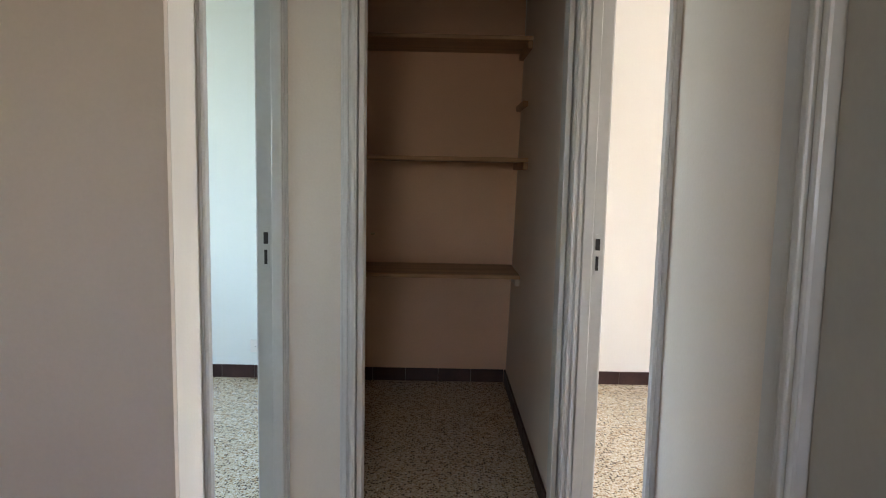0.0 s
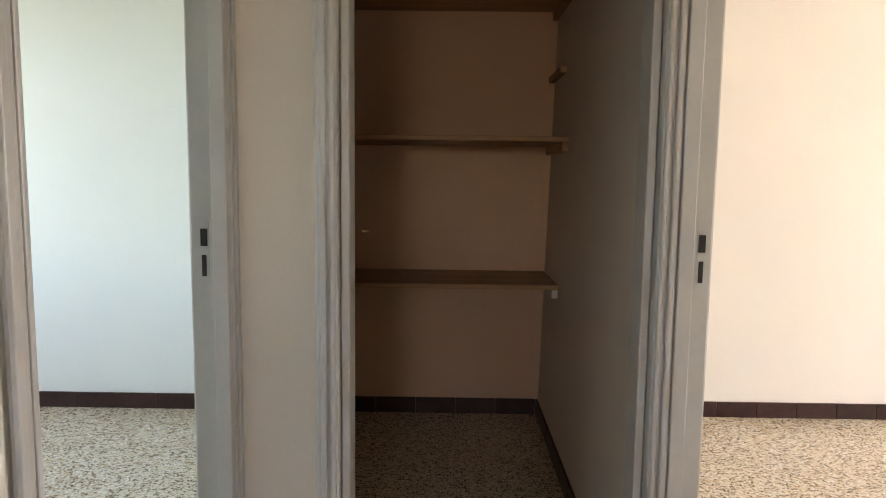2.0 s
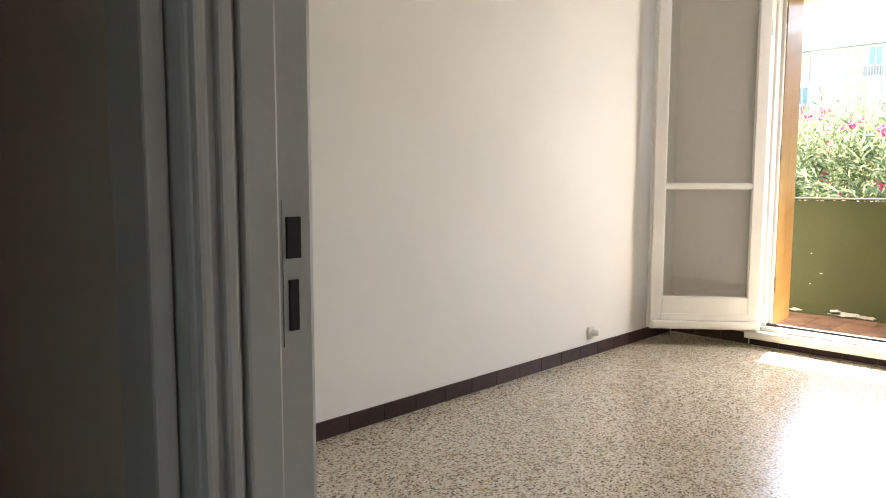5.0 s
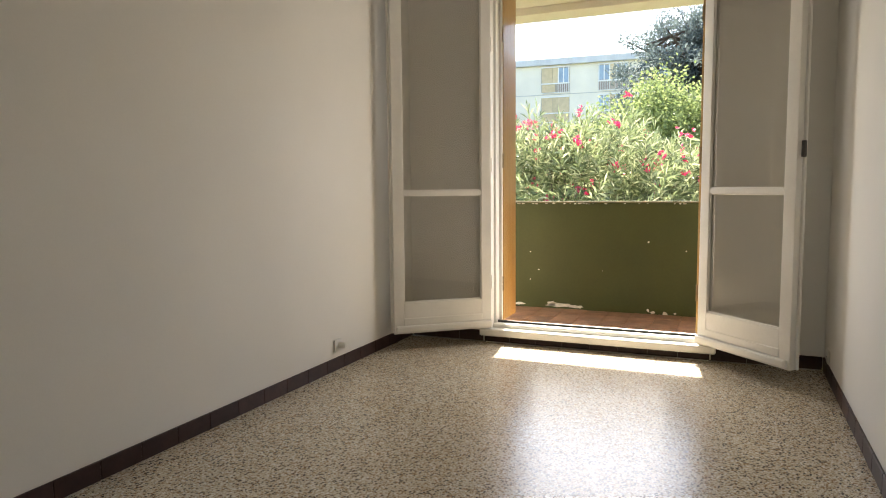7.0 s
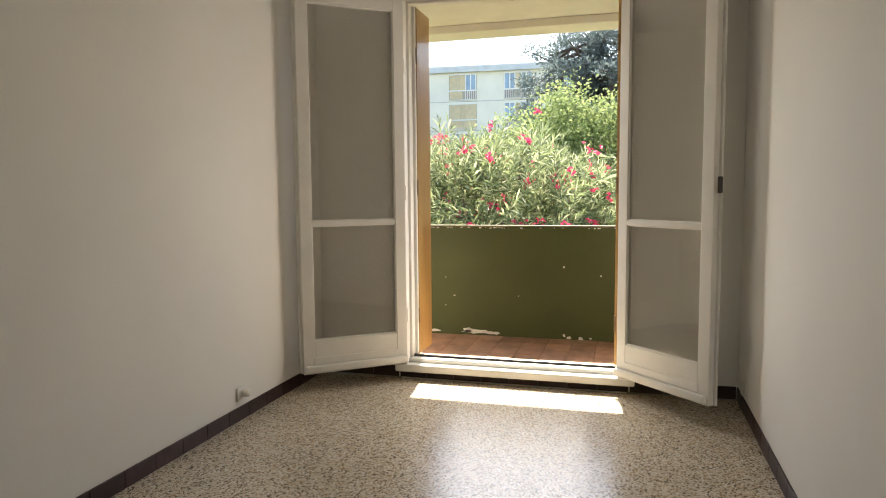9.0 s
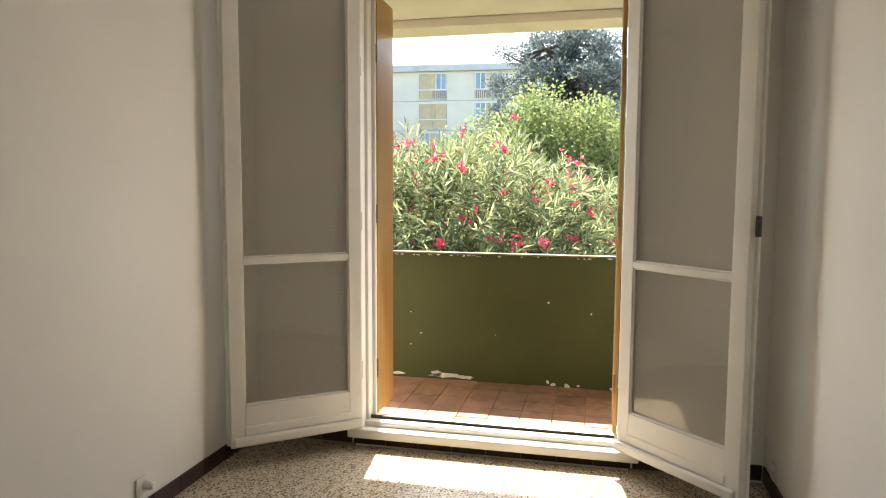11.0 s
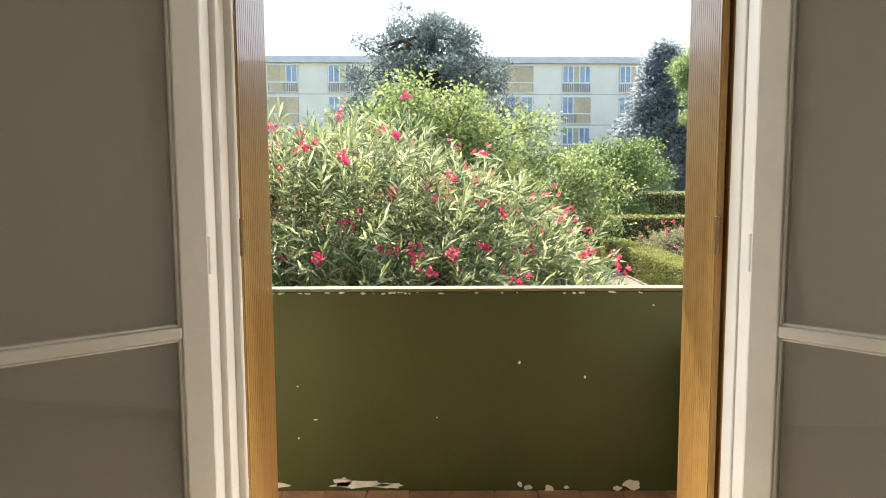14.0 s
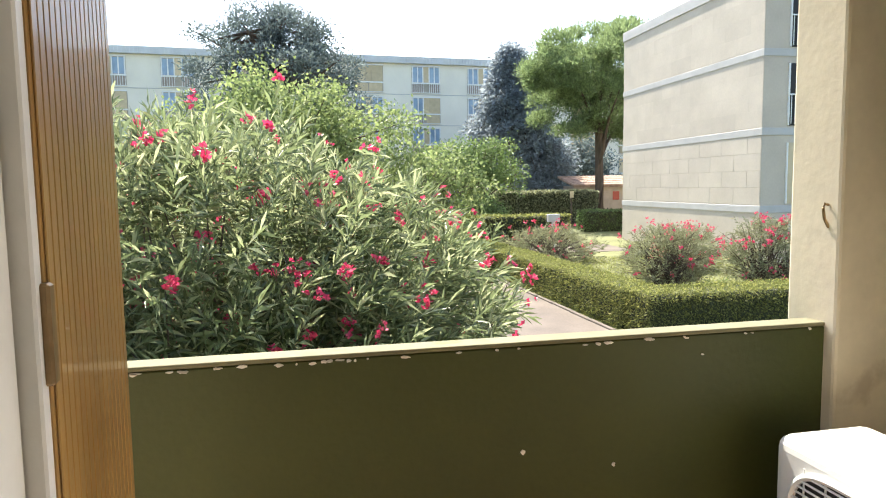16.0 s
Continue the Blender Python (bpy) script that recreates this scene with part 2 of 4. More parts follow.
M_PINE = leaf_mat("pine_needles", (0.22, 0.29, 0.13), 0.6, 0.4, 0.8)
M_HEDGE = leaf_mat("hedge_leaf", (0.23, 0.25, 0.075), 0.5, 0.4, 0.6, (0.42, 0.41, 0.13))
M_BUSHG = leaf_mat("bush_leaf", (0.17, 0.24, 0.085), 0.45, 0.4, 0.5)

# ---- mesh tools ----


def put(name, bm, material, parent=None, label=""):
    me = bpy.data.meshes.new(name)
    bm.to_mesh(me)
    bm.free()
    if material:
        me.materials.append(material)
    ob = new(name, me)
    if parent:
        ob.parent = parent
        ob.matrix_parent_inverse = Matrix.Translation(-parent.location) if parent.type == "EMPTY" else Matrix()
    if label:
        ob["label"] = label
    return ob


part = put


def share(name, me, parent, m):
    ob = new(name, me)
    ob.parent = parent
    ob.matrix_parent_inverse = Matrix.Translation(-parent.location) if parent.type == "EMPTY" else Matrix()
    ob.matrix_basis = m
    return ob


def thing(name, place, label, category, group=""):
    e = new(name)
    e.location = place
    e.empty_display_size = 0.1
    return tagged(e, label, category, group)


def setting(ob, label=""):
    return tagged(ob, label, kind="structure")


def add_box(bm, a, b, bevel=0.0, m=None, seg=1):
    lo, hi = [min(p, q) for p, q in zip(a, b)], [max(p, q) for p, q in zip(a, b)]
    tmp = bmesh.new()
    bmesh.ops.create_cube(tmp, size=1)
    for v in tmp.verts:
        v.co = Vector([l + (c + 0.5) * (h - l) for c, l, h in zip(v.co, lo, hi)])
    if bevel:
        bmesh.ops.bevel(tmp, geom=tmp.edges[:], offset=bevel, segments=seg, profile=0.5, affect="EDGES", clamp_overlap=True)
    if m:
        bmesh.ops.transform(tmp, matrix=m, verts=tmp.verts[:])
    me = bpy.data.meshes.new("tmp")
    tmp.to_mesh(me)
    tmp.free()
    bm.from_mesh(me)
    bpy.data.meshes.remove(me)
    return bm


def box(a, b, bevel=0.0, m=None, seg=1):
    return add_box(bmesh.new(), a, b, bevel, m, seg)


def add_tube(bm, pts, radii, n=8):
    """A round tapered limb along a line of places."""
    rings = []
    for i, p in enumerate(pts):
        d = (Vector(pts[min(i + 1, len(pts) - 1)]) - Vector(pts[max(i - 1, 0)])).normalized()
        q = d.to_track_quat("Z", "Y")
        rings.append([bm.verts.new(Vector(p) + q @ Vector((radii[i] * math.cos(k * math.tau / n), radii[i] * math.sin(k * math.tau / n), 0))) for k in range(n)])
    for r, s in zip(rings, rings[1:]):
        for k in range(n):
            bm.faces.new((r[k], r[(k + 1) % n], s[(k + 1) % n], s[k]))
    bm.faces.new(rings[0][::-1])
    bm.faces.new(rings[-1])
    return bm


def tube(pts, radii, n=8):
    return add_tube(bmesh.new(), pts, radii if hasattr(radii, "__len__") else [radii] * len(pts), n)


def add_profile(bm, outline, z0, z1):
    """An upright prism over an outline in plan."""
    lo = [bm.verts.new((x, y, z0)) for x, y in outline]
    hi = [bm.verts.new((x, y, z1)) for x, y in outline]
    n = len(outline)
    for i in range(n):
        bm.faces.new((lo[i], lo[(i + 1) % n], hi[(i + 1) % n], hi[i]))
    bm.faces.new(lo[::-1])
    bm.faces.new(hi)
    bmesh.ops.recalc_face_normals(bm, faces=bm.faces[:])
    return bm


def mesh_object(name, verts, faces, material, parent=None):
    me = bpy.data.meshes.new(name)
    me.from_pydata(verts, [], faces)
    me.materials.append(material)
    ob = new(name, me)
    if parent:
        ob.parent = parent
        ob.matrix_parent_inverse = Matrix.Translation(-parent.location)
    return ob


# ---- structure: walls, floors, ceilings ----
H = 2.72


def wall(name, pieces, material, label):
    bm = bmesh.new()
    for a, b in pieces:
        add_box(bm, a, b)
    return setting(put(name, bm, material), label)


DOOR_H = 2.06
setting(put("floor", box((-3.7, -1.3, -0.2), (5.06, 5.55, 0.0)), M_FLOOR), "speckled brown and cream terrazzo floor, polished")
setting(put("ceiling", box((-3.7, -1.3, H), (5.34, 5.55, H + 0.2)), M_CEIL), "white painted ceiling")
# wall between the hall and the bedroom, with the doorway; hall side paint and bedroom side paint are two leaves
wall("wall_bedroom_west_hall_side", [((0.60, -1.1, 0), (0.626, 1.15, H)), ((0.60, 1.15, DOOR_H + 0.05), (0.626, 2.09, H)), ((0.60, 2.09, 0), (0.626, 2.63, H)), ((0.60, 2.63, DOOR_H + 0.05), (0.626, 3.47, H)), ((0.60, 3.47, 0), (0.626, 3.52, H))], M_HALL, "beige painted hall wall beside the doorways")
wall("wall_bedroom_west", [((0.628, 2.40, 0), (0.65, 2.63, H)), ((0.628, 2.63, DOOR_H + 0.05), (0.65, 3.47, H)), ((0.628, 3.47, 0), (0.65, 5.29, H))], M_ROOM, "white painted bedroom wall with a doorway")
wall("wall_bedroom_north", [((0.60, 5.29, 0), (5.34, 5.5, H))], M_ROOM, "plain white painted bedroom wall")
wall("wall_bedroom_south", [((0.65, 2.27, 0), (5.34, 2.47, H))], M_ROOM, "plain white painted bedroom wall")
WY0, WY1, WTOP = 3.14, 4.68, 2.645
wall("wall_window", [((5.10, 2.472, 0), (5.34, WY0, H)), ((5.10, WY1, 0), (5.34, 5.288, H)), ((5.10, WY0, WTOP), (5.34, WY1, H)), ((5.10, WY0, -0.1), (5.34, WY1, 0.04))], M_ROOM, "white painted wall around the balcony door")
# closet
LEAN = 0.0255  # the thin partition beside the closet is out of plumb
bm = box((0.548, 3.53, 0), (0.556, 5.29, H))
for v in bm.verts:
    v.co.x += LEAN * v.co.z
# The paler copy of the paint carries the light reaching this wall.
setting(put("wall_closet_right", bm, M_CLOSET_LIT), "pinkish closet side wall, paint paled for the light on it, slightly out of plumb")
wall("wall_closet_left", [((-0.518, 3.85, 0), (-0.49, 5.29, H))], M_CLOSET, "pinkish beige closet side wall")
wall("wall_closet_back", [((-0.49, 5.29, 0), (0.60, 5.42, H))], M_CLOSET, "pinkish beige closet back wall")
wall("wall_closet_front", [((-0.44, 3.465, 0), (-0.205, 3.50, H)), ((-0.205, 3.44, DOOR_H + 0.03), (0.60, 3.50, H))], M_HALL, "beige wall strip between the two door frames")
# left room and its doorway
wall("wall_left_room_hall_side", [((-0.44, 2.54, 0), (-0.40, 2.685, H)), ((-0.44, 2.685, DOOR_H + 0.05), (-0.40, 3.47, H))], M_ROOM, "white painted wall return beside the doorway")
wall("wall_left_room_north", [((-3.6, 5.29, 0), (-0.56, 5.5, H))], M_ROOM_L, "pale green-white painted room wall")
wall("wall_left_room_south", [((-3.6, 2.542, 0), (-0.48, 2.66, H))], M_ROOM_L, "pale green-white painted room wall")
wall("wall_left_room_east", [((-0.478, 2.66, DOOR_H + 0.05), (-0.442, 3.46, H)), ((-0.478, 2.542, 0), (-0.442, 2.68, H))], M_ROOM_L, "pale green-white painted room wall")
bm = add_profile(bmesh.new(), [(-0.478, 3.464), (-0.442, 3.464), (-0.442, 3.50), (-0.52, 3.80), (-0.52, 5.29), (-0.56, 5.29), (-0.56, 3.78)], 0, H)
setting(put("wall_left_room_closet", bm, M_ROOM_L), "pale painted wall between the closet and the next room")
wall("wall_left_room_west", [((-3.8, 2.54, 0), (-3.6, 3.3, H)), ((-3.8, 4.7, 0), (-3.6, 5.5, H)), ((-3.8, 3.3, 0), (-3.6, 4.7, 0.85)), ((-3.8, 3.3, 2.25), (-3.6, 4.7, H))], M_ROOM_L, "pale green-white painted wall with a window opening")
wall("wall_hall_left", [((-1.9, 2.52, 0), (-0.40, 2.538, H))], M_HALL, "beige painted hall wall")
wall("wall_hall_west", [((-2.0, -1.1, 0), (-1.9, 2.52, H))], M_HALL, "beige painted hall wall")
# Unseen end wall; its opening is added for the hall fill lamp.
wall("wall_hall_south", [((-2.0, -1.3, 0), (-0.5, -1.1, H)), ((0.1, -1.3, 0), (0.64, -1.1, H)), ((-0.5, -1.3, 0), (0.1, -1.1, 1.2)), ((-0.5, -1.3, 2.0), (0.1, -1.1, H))], M_HALL, "beige painted unseen hall end wall, opening added for the fill lamp")


# ---- door frames ----
def mould(bm, x0, x1, y0, y1, z0, z1, b=0.006):
    add_box(bm, (x0, y0, z0), (x1, y1, z1), b, seg=2)


def strike(parent, x, y, turn, tall):
    pl = part("strike_plate", box((-0.010, -0.0004, -0.07), (0.010, 0.001, 0.065), 0, pose(x, y, 1.03, 0, 0, turn)), M_FRAME, parent, "grey painted strike plate")
    # Both holes are black blocks, their inner shade given as colour.
    part("latch_hole", box((-0.007, -0.003, 0.012), (0.007, 0.002, 0.05), 0, pose(x, y - 0.001, 1.03, 0, 0, turn)), M_BLACK, pl, "dark latch hole")
    part("bolt_hole", box((-0.005, -0.003, -0.055), (0.004, 0.002, -0.008), 0, pose(x, y - 0.001, 1.03, 0, 0, turn)), M_BLACK, pl, "dark bolt hole")


def doorway_x(name, side, x0, x1, y_near, y_far, label):
    """A metal frame of a doorway in a wall that runs along y. side: +1 where the room lies to +x."""
    f = thing(name, ((x0 + x1) / 2, y_far, 0), label, "door frame")
    for nm, ya, yb in (("far_jamb", y_far, y_far + 0.035), ("near_jamb", y_near - 0.035, y_near)):
        bm = bmesh.new()
        mould(bm, x0 - 0.012, x1 + 0.012, ya, yb, 0, DOOR_H)
        s = -1 if nm == "far_jamb" else 1
        yy = ya if s < 0 else yb
        xs = x0 if side > 0 else x1
        mould(bm, xs - 0.012 if side > 0 else xs - 0.022, xs + 0.022 if side > 0 else xs + 0.012, min(yy, yy + s * 0.012), max(yy, yy + s * 0.012), 0, DOOR_H, 0.003)
        for k in range(2):
            mould(bm, xs - side * (0.012 + 0.006 * k) - 0.004, xs - side * (0.012 + 0.006 * k) + 0.004, min(yy - s * (0.012 + 0.016 * k), yy - s * (0.026 + 0.016 * k)), max(yy - s * (0.012 + 0.016 * k), yy - s * (0.026 + 0.016 * k)), 0, DOOR_H + 0.03, 0.002)
        part(nm, bm, M_FRAME, f)
    part("head", box((x0 - 0.012, y_near - 0.035, DOOR_H), (x1 + 0.012, y_far + 0.035, DOOR_H + 0.04), 0.006), M_FRAME, f)
    return f


fr = doorway_x("bedroom_door_frame", 1, 0.60, 0.654, 2.665, 3.425, "grey painted metal door frame with empty strike holes, no door leaf")
strike(fr, 0.640, 3.4235, 0, 1)
fl = doorway_x("left_room_door_frame", -1, -0.470, -0.405, 2.72, 3.425, "grey painted metal door frame with empty strike holes, no door leaf")
strike(fl, -0.448, 3.4235, 0, 1)

cf = thing("closet_door_frame", (0.2, 3.44, 0), "grey painted moulded closet door frame without a door", "door frame")
for nm, xa, s in (("left_jamb", -0.205, 1), ("right_jamb", 0.595, -1)):
    bm = bmesh.new()
    mould(bm, xa, xa + s * 0.05, 3.425, 3.535, 0, DOOR_H)
    mould(bm, xa + s * 0.012, xa + s * 0.026, 3.414, 3.43, 0, DOOR_H, 0.004)
    mould(bm, xa + s * 0.034, xa + s * 0.046, 3.416, 3.43, 0, DOOR_H, 0.004)
    mould(bm, xa + s * 0.052, xa + s * 0.072, 3.455, 3.54, 0, DOOR_H, 0.004)
    part(nm, bm, M_FRAME, cf)
part("head", box((-0.19, 3.42, DOOR_H), (0.595, 3.535, DOOR_H + 0.045), 0.006), M_FRAME, cf)
part("keep", box((-0.124, 3.60, 1.062), (-0.110, 3.612, 1.068), 0.001), M_BRASS, cf, "small brass door catch pin")

part("hinge_plate", box((0.572, 3.622, 1.08), (0.580, 3.640, 1.14), 0.002), M_CLOSET_LIT, cf, "painted-over hinge plate")

od = thing("hall_door", (0.62, 1.6, 0), "closed grey-brown painted door in a moulded frame", "door")
bm = bmesh.new()
mould(bm, 0.585, 0.626, 2.072, 2.09, 0, DOOR_H)
mould(bm, 0.578, 0.60, 2.09, 2.108, 0, DOOR_H, 0.004)
mould(bm, 0.584, 0.60, 2.116, 2.136, 0, DOOR_H, 0.004)
mould(bm, 0.588, 0.602, 2.136, 2.175, 0, DOOR_H, 0.004)
part("frame_far", bm, M_FRAME, od)
part("frame_near", box((0.585, 1.12, 0), (0.66, 1.17, DOOR_H), 0.006), M_FRAME, od)
part("frame_head", box((0.585, 1.17, DOOR_H - 0.01), (0.66, 2.08, DOOR_H + 0.05), 0.006), M_FRAME, od)
part("leaf", box((0.605, 1.175, 0.01), (0.625, 2.07, DOOR_H - 0.012), 0.003), M_DARKDOOR, od)

# ---- closet shelves ----
for z, front in ((0.716, 4.84), (1.350, 4.78), (1.99, 4.87)):
    sh = thing("closet_shelf", (0.03, 5.1, z), "brown wooden closet shelf resting on wall battens", "shelf", "closet shelves")
    part("board", box((-0.488, front, z), (0.546 + LEAN * z, 5.288, z + 0.022), 0.003), M_SHELF, sh)
    part("batten", box((0.52 + LEAN * z, front + 0.02, z - 0.04), (0.5475 + LEAN * (z - 0.04), 5.286, z - 0.001), 0.003), M_WHITE if z < 1 else M_SHELF, sh, "small white painted support batten" if z < 1 else "")
    part("batten", box((-0.488, front + 0.02, z - 0.04), (-0.465, 5.286, z - 0.001), 0.003), M_SHELF, sh)
sb = thing("shelf_bracket_stub", (0.53, 5.0, 1.66), "short old wooden batten fixed to the closet wall", "batten")
part("stub", box((0.560, 4.95, 1.655), (0.590, 5.286, 1.685), 0.003), M_SHELF, sb)

# ---- balcony door: frame, two leaves, shutters ----
wf = setting(new("window_1"), "white painted double balcony door, both leaves open inward")
wf.location = (5.1, 3.91, 0)


def wf_part(name, a, b, bev=0.006):
    return part(name, box(a, b, bev, seg=2), M_WHITE, wf)


for s, y in ((1, WY0), (-1, WY1)):
    bm = bmesh.new()
    add_box(bm, (5.06, y, 0.10), (5.13, y + s * 0.055, WTOP), 0.006, seg=2)
    add_box(bm, (5.13, y + s * 0.002, 0.10), (5.20, y + (0.060 if s > 0 else -0.072), WTOP), 0.006, seg=2)
    add_box(bm, (5.045, y - s * 0.02, 0.05), (5.098, y + s * 0.012, WTOP + 0.02), 0.008, seg=2)
    add_box(bm, (5.20, y + s * 0.002, 0.08), (5.338, y + (0.048 if s > 0 else -0.062), WTOP), 0.004)
    if s < 0:
        add_box(bm, (5.20, y - 0.06, 0.08), (5.223, y - 0.092, WTOP), 0.003)
    part("jamb", bm, M_WHITE, wf)
bm = bmesh.new()
add_box(bm, (5.06, WY0 + 0.055, WTOP - 0.055), (5.13, WY1 - 0.055, WTOP), 0.006)
add_box(bm, (5.13, WY0 + 0.072, WTOP - 0.07), (5.20, WY1 - 0.072, WTOP), 0.006)
add_box(bm, (5.045, WY0 - 0.02, WTOP - 0.01), (5.098, WY1 + 0.02, WTOP + 0.04), 0.008)
part("head", bm, M_WHITE, wf)
wf_part("threshold", (5.03, WY0 - 0.05, 0.05), (5.16, WY1 + 0.03, 0.105), 0.012)
wf_part("threshold_step", (5.10, WY0 + 0.05, 0.10), (5.20, WY1 - 0.05, 0.135), 0.008)
part("water_bar", tube([(5.165, WY0 + 0.075, 0.142), (5.165, WY1 - 0.075, 0.142)], 0.011), M_METAL, wf, "grey metal water bar")
part("outer_sill", box((5.20, WY0 + 0.01, 0.03), (5.37, WY1 - 0.01, 0.09), 0.006), M_CREAM, wf, "pale stone outer sill")


for y, s in ((WY0 + 0.055, 1), (WY1 - 0.055, -1)):
    lt = part("latch", box((5.052, y - s * 0.02, 1.285), (5.064, y - s * 0.004, 1.40), 0.004), M_WHITE, wf, "small white painted latch")
    part("latch_pin", tube([(5.05, y - s * 0.012, 1.30), (5.05, y - s * 0.012, 1.325)], 0.006), M_BRASS, lt)


def casement(hinge, free, side):
    """An open leaf: stiles, rails, two panes. side: +1 where the room face looks to the left of hinge-to-free."""
    hx, hy = hinge
    v = Vector((free[0] - hx, free[1] - hy, 0))
    w, ang = v.length, math.degrees(math.atan2(v.y, v.x))
    m = pose(hx, hy, 0, 0, 0, ang)
    t, z0, z1 = 0.042, 0.115, 2.59
    e = thing("balcony_door_leaf", (hx, hy, z0), "white painted balcony door leaf with two glass panes, standing open", "window leaf", "balcony door leaves")

    def lp(name, a, b, bev=0.004, material=M_WHITE, label="", parent=e):
        return part(name, box(a, b, bev, m, 2), material, parent, label)
    lp("hinge_stile", (0, -t / 2, z0), (0.075, t / 2, z1))
    bm = box((w - 0.075, -t / 2, z0), (w, t / 2, z1), 0.004, m, 2)
    add_box(bm, (w - 0.012, side * t / 2, z0), (w + 0.014, side * (t / 2 + 0.018), z1), 0.006, m, 2)
    part("meeting_stile", bm, M_WHITE, e)
    lp("top_rail", (0.075, -t / 2, z1 - 0.085), (w - 0.075, t / 2, z1))
    lp("middle_rail", (0.075, -t / 2, 1.090), (w - 0.075, t / 2, 1.120))
    lp("bottom_rail", (0.075, -t / 2, z0), (w - 0.075, t / 2, 0.335))
    lp("kick_panel", (0.07, -t / 2 - 0.006, 0.175), (w - 0.07, t / 2 + 0.006, 0.225), 0.005)
    lp("drip_rail", (0.0, -side * (t / 2 + 0.03), z0 + 0.01), (w - 0.01, -side * (t / 2 - 0.002), z0 + 0.06), 0.012)
    for nm, a, b in (("upper_pane", 1.120, z1 - 0.085), ("lower_pane", 0.335, 1.090)):
        p = lp(nm, (0.073, -0.002, a - 0.004), (w - 0.073, 0.002, b + 0.004), 0, M_GLASS, "clear glass pane")
        p.visible_shadow = False
        bm = bmesh.new()
        for s in (-1, 1):
            for q in ((0.075, a, 0.083, b), (w - 0.083, a, w - 0.075, b), (0.083, a, w - 0.083, a + 0.008), (0.083, b - 0.008, w - 0.083, b)):
                add_box(bm, (q[0], s * 0.003, q[1]), (q[2], s * 0.016, q[3]), 0.003, m)
        part("glazing_bead", bm, M_WHITE, p, "white putty bead")
    for z in (0.45, 1.30, 2.15):
        part("hinge", tube([m @ Vector((-0.008, 0, z - 0.05)), m @ Vector((-0.008, 0, z + 0.05))], 0.009), M_WHITE, e)
    return e, m, w


casement((5.055, 4.63), (4.585, 5.185), -1)
leaf_r, m_r, w_r = casement((5.055, 3.19), (4.545, 2.69), 1)
part("catch", box((w_r + 0.014, -0.012, 1.285), (w_r + 0.034, 0.012, 1.375), 0.006, m_r, 2), M_METAL, leaf_r, "dark metal espagnolette catch")


def shutter(y, s, x1):
    """A folded ribbed wooden shutter, standing out from the wall."""
    e = thing("folding_shutter", (5.37, y, 0.14), "varnished ribbed wooden shutter folded against the door reveal", "shutter", "folding shutters")
    x0, n = 5.225, 16
    for k in range(2):
        bm = bmesh.new()
        yy = y - s * 0.030 * k
        ribs = []
        add_box(bm, (x0, yy - 0.009, 0.14), (x1, yy + 0.009, 2.58), 0.002)
        if k == 0:
            for i in range(n):
                xa = x0 + 0.004 + (x1 - x0 - 0.008) * i / n
                ribs.append((xa, yy))
        pn = part("panel", bm, M_SHUTTER, e)
        if k == 0:
            for xa, yr in ribs:
                part("slat", box((xa, yr + s * 0.009, 0.145), (xa + (x1 - x0 - 0.008) / n - 0.0024, yr + s * 0.0120, 2.575), 0.001), M_SHUTTER, pn)
    for z in (0.42, 1.335, 2.25):
        part("hinge", box((x0 - 0.012, y + s * 0.002, z - 0.055), (x0 + 0.006, y + s * 0.016, z + 0.055), 0.003), M_BRASS, e, "dull brass hinge")
    return e


shutter(3.212, 1, 5.49)
shutter(4.595, -1, 5.535)

# ---- balcony ----
BZ = 0.04
setting(put("balcony_floor", box((5.34, 2.2, -0.25), (6.36, 6.2, BZ - 0.008)), M_GROUT), "balcony slab under terracotta tiles")
setting(put("balcony_ceiling", box((5.34, 2.0, 2.72), (6.66, 6.2, 2.9)), M_BALCEIL), "pale painted balcony ceiling")
setting(put("balcony_beam", box((6.36, 2.0, 2.655), (6.66, 6.2, 2.718), 0.004), M_BALCEIL), "pale painted balcony edge beam")
setting(put("outer_wall", box((5.342, 4.70, 0.0), (5.36, 6.2, 2.72)), M_CREAM), "cream rendered outer wall")
setting(put("outer_wall_south", box((5.342, 2.2, 0.0), (5.36, 3.12, 2.72)), M_CREAM), "cream rendered outer wall")
para = setting(put("balcony_parapet", box((6.36, 2.585, -0.3), (6.44, 6.2, 0.995), 0.004), M_GREEN), "solid olive green painted balcony parapet with chipped paint")
M_COPING = mat("weathered_cream_coping", (0.185, 0.172, 0.10), 0.85, 6, 0.12, 0.3, 40, stain=(0.15, 0.15, 0.07), stain_at=0.64)
setting(put("parapet_coping", box((6.358, 2.57, 0.996), (6.442, 6.2, 1.010), 0.004, seg=2), M_COPING), "cream painted parapet top, chipped along the edge")
rng = random.Random(4)


def flake(parent, y, z, w, h, seed):
    """A patch of lost paint with a ragged outline."""
    r = random.Random(seed)
    bm = bmesh.new()
    n = 14
    pts = []
    for i in range(n):
        a = math.tau * i / n
        k = r.uniform(0.55, 1.0)
        pts.append(bm.verts.new((6.3555, y + w / 2 * k * math.cos(a), z + h / 2 * k * math.sin(a))))
    back = [bm.verts.new((6.362, v.co.y, v.co.z)) for v in pts]
    bm.faces.new(pts)
    for i in range(n):
        bm.faces.new((pts[i], pts[(i + 1) % n], back[(i + 1) % n], back[i]))
    bmesh.ops.recalc_face_normals(bm, faces=bm.faces[:])
    part("paint_loss", bm, M_FLAKE, parent)


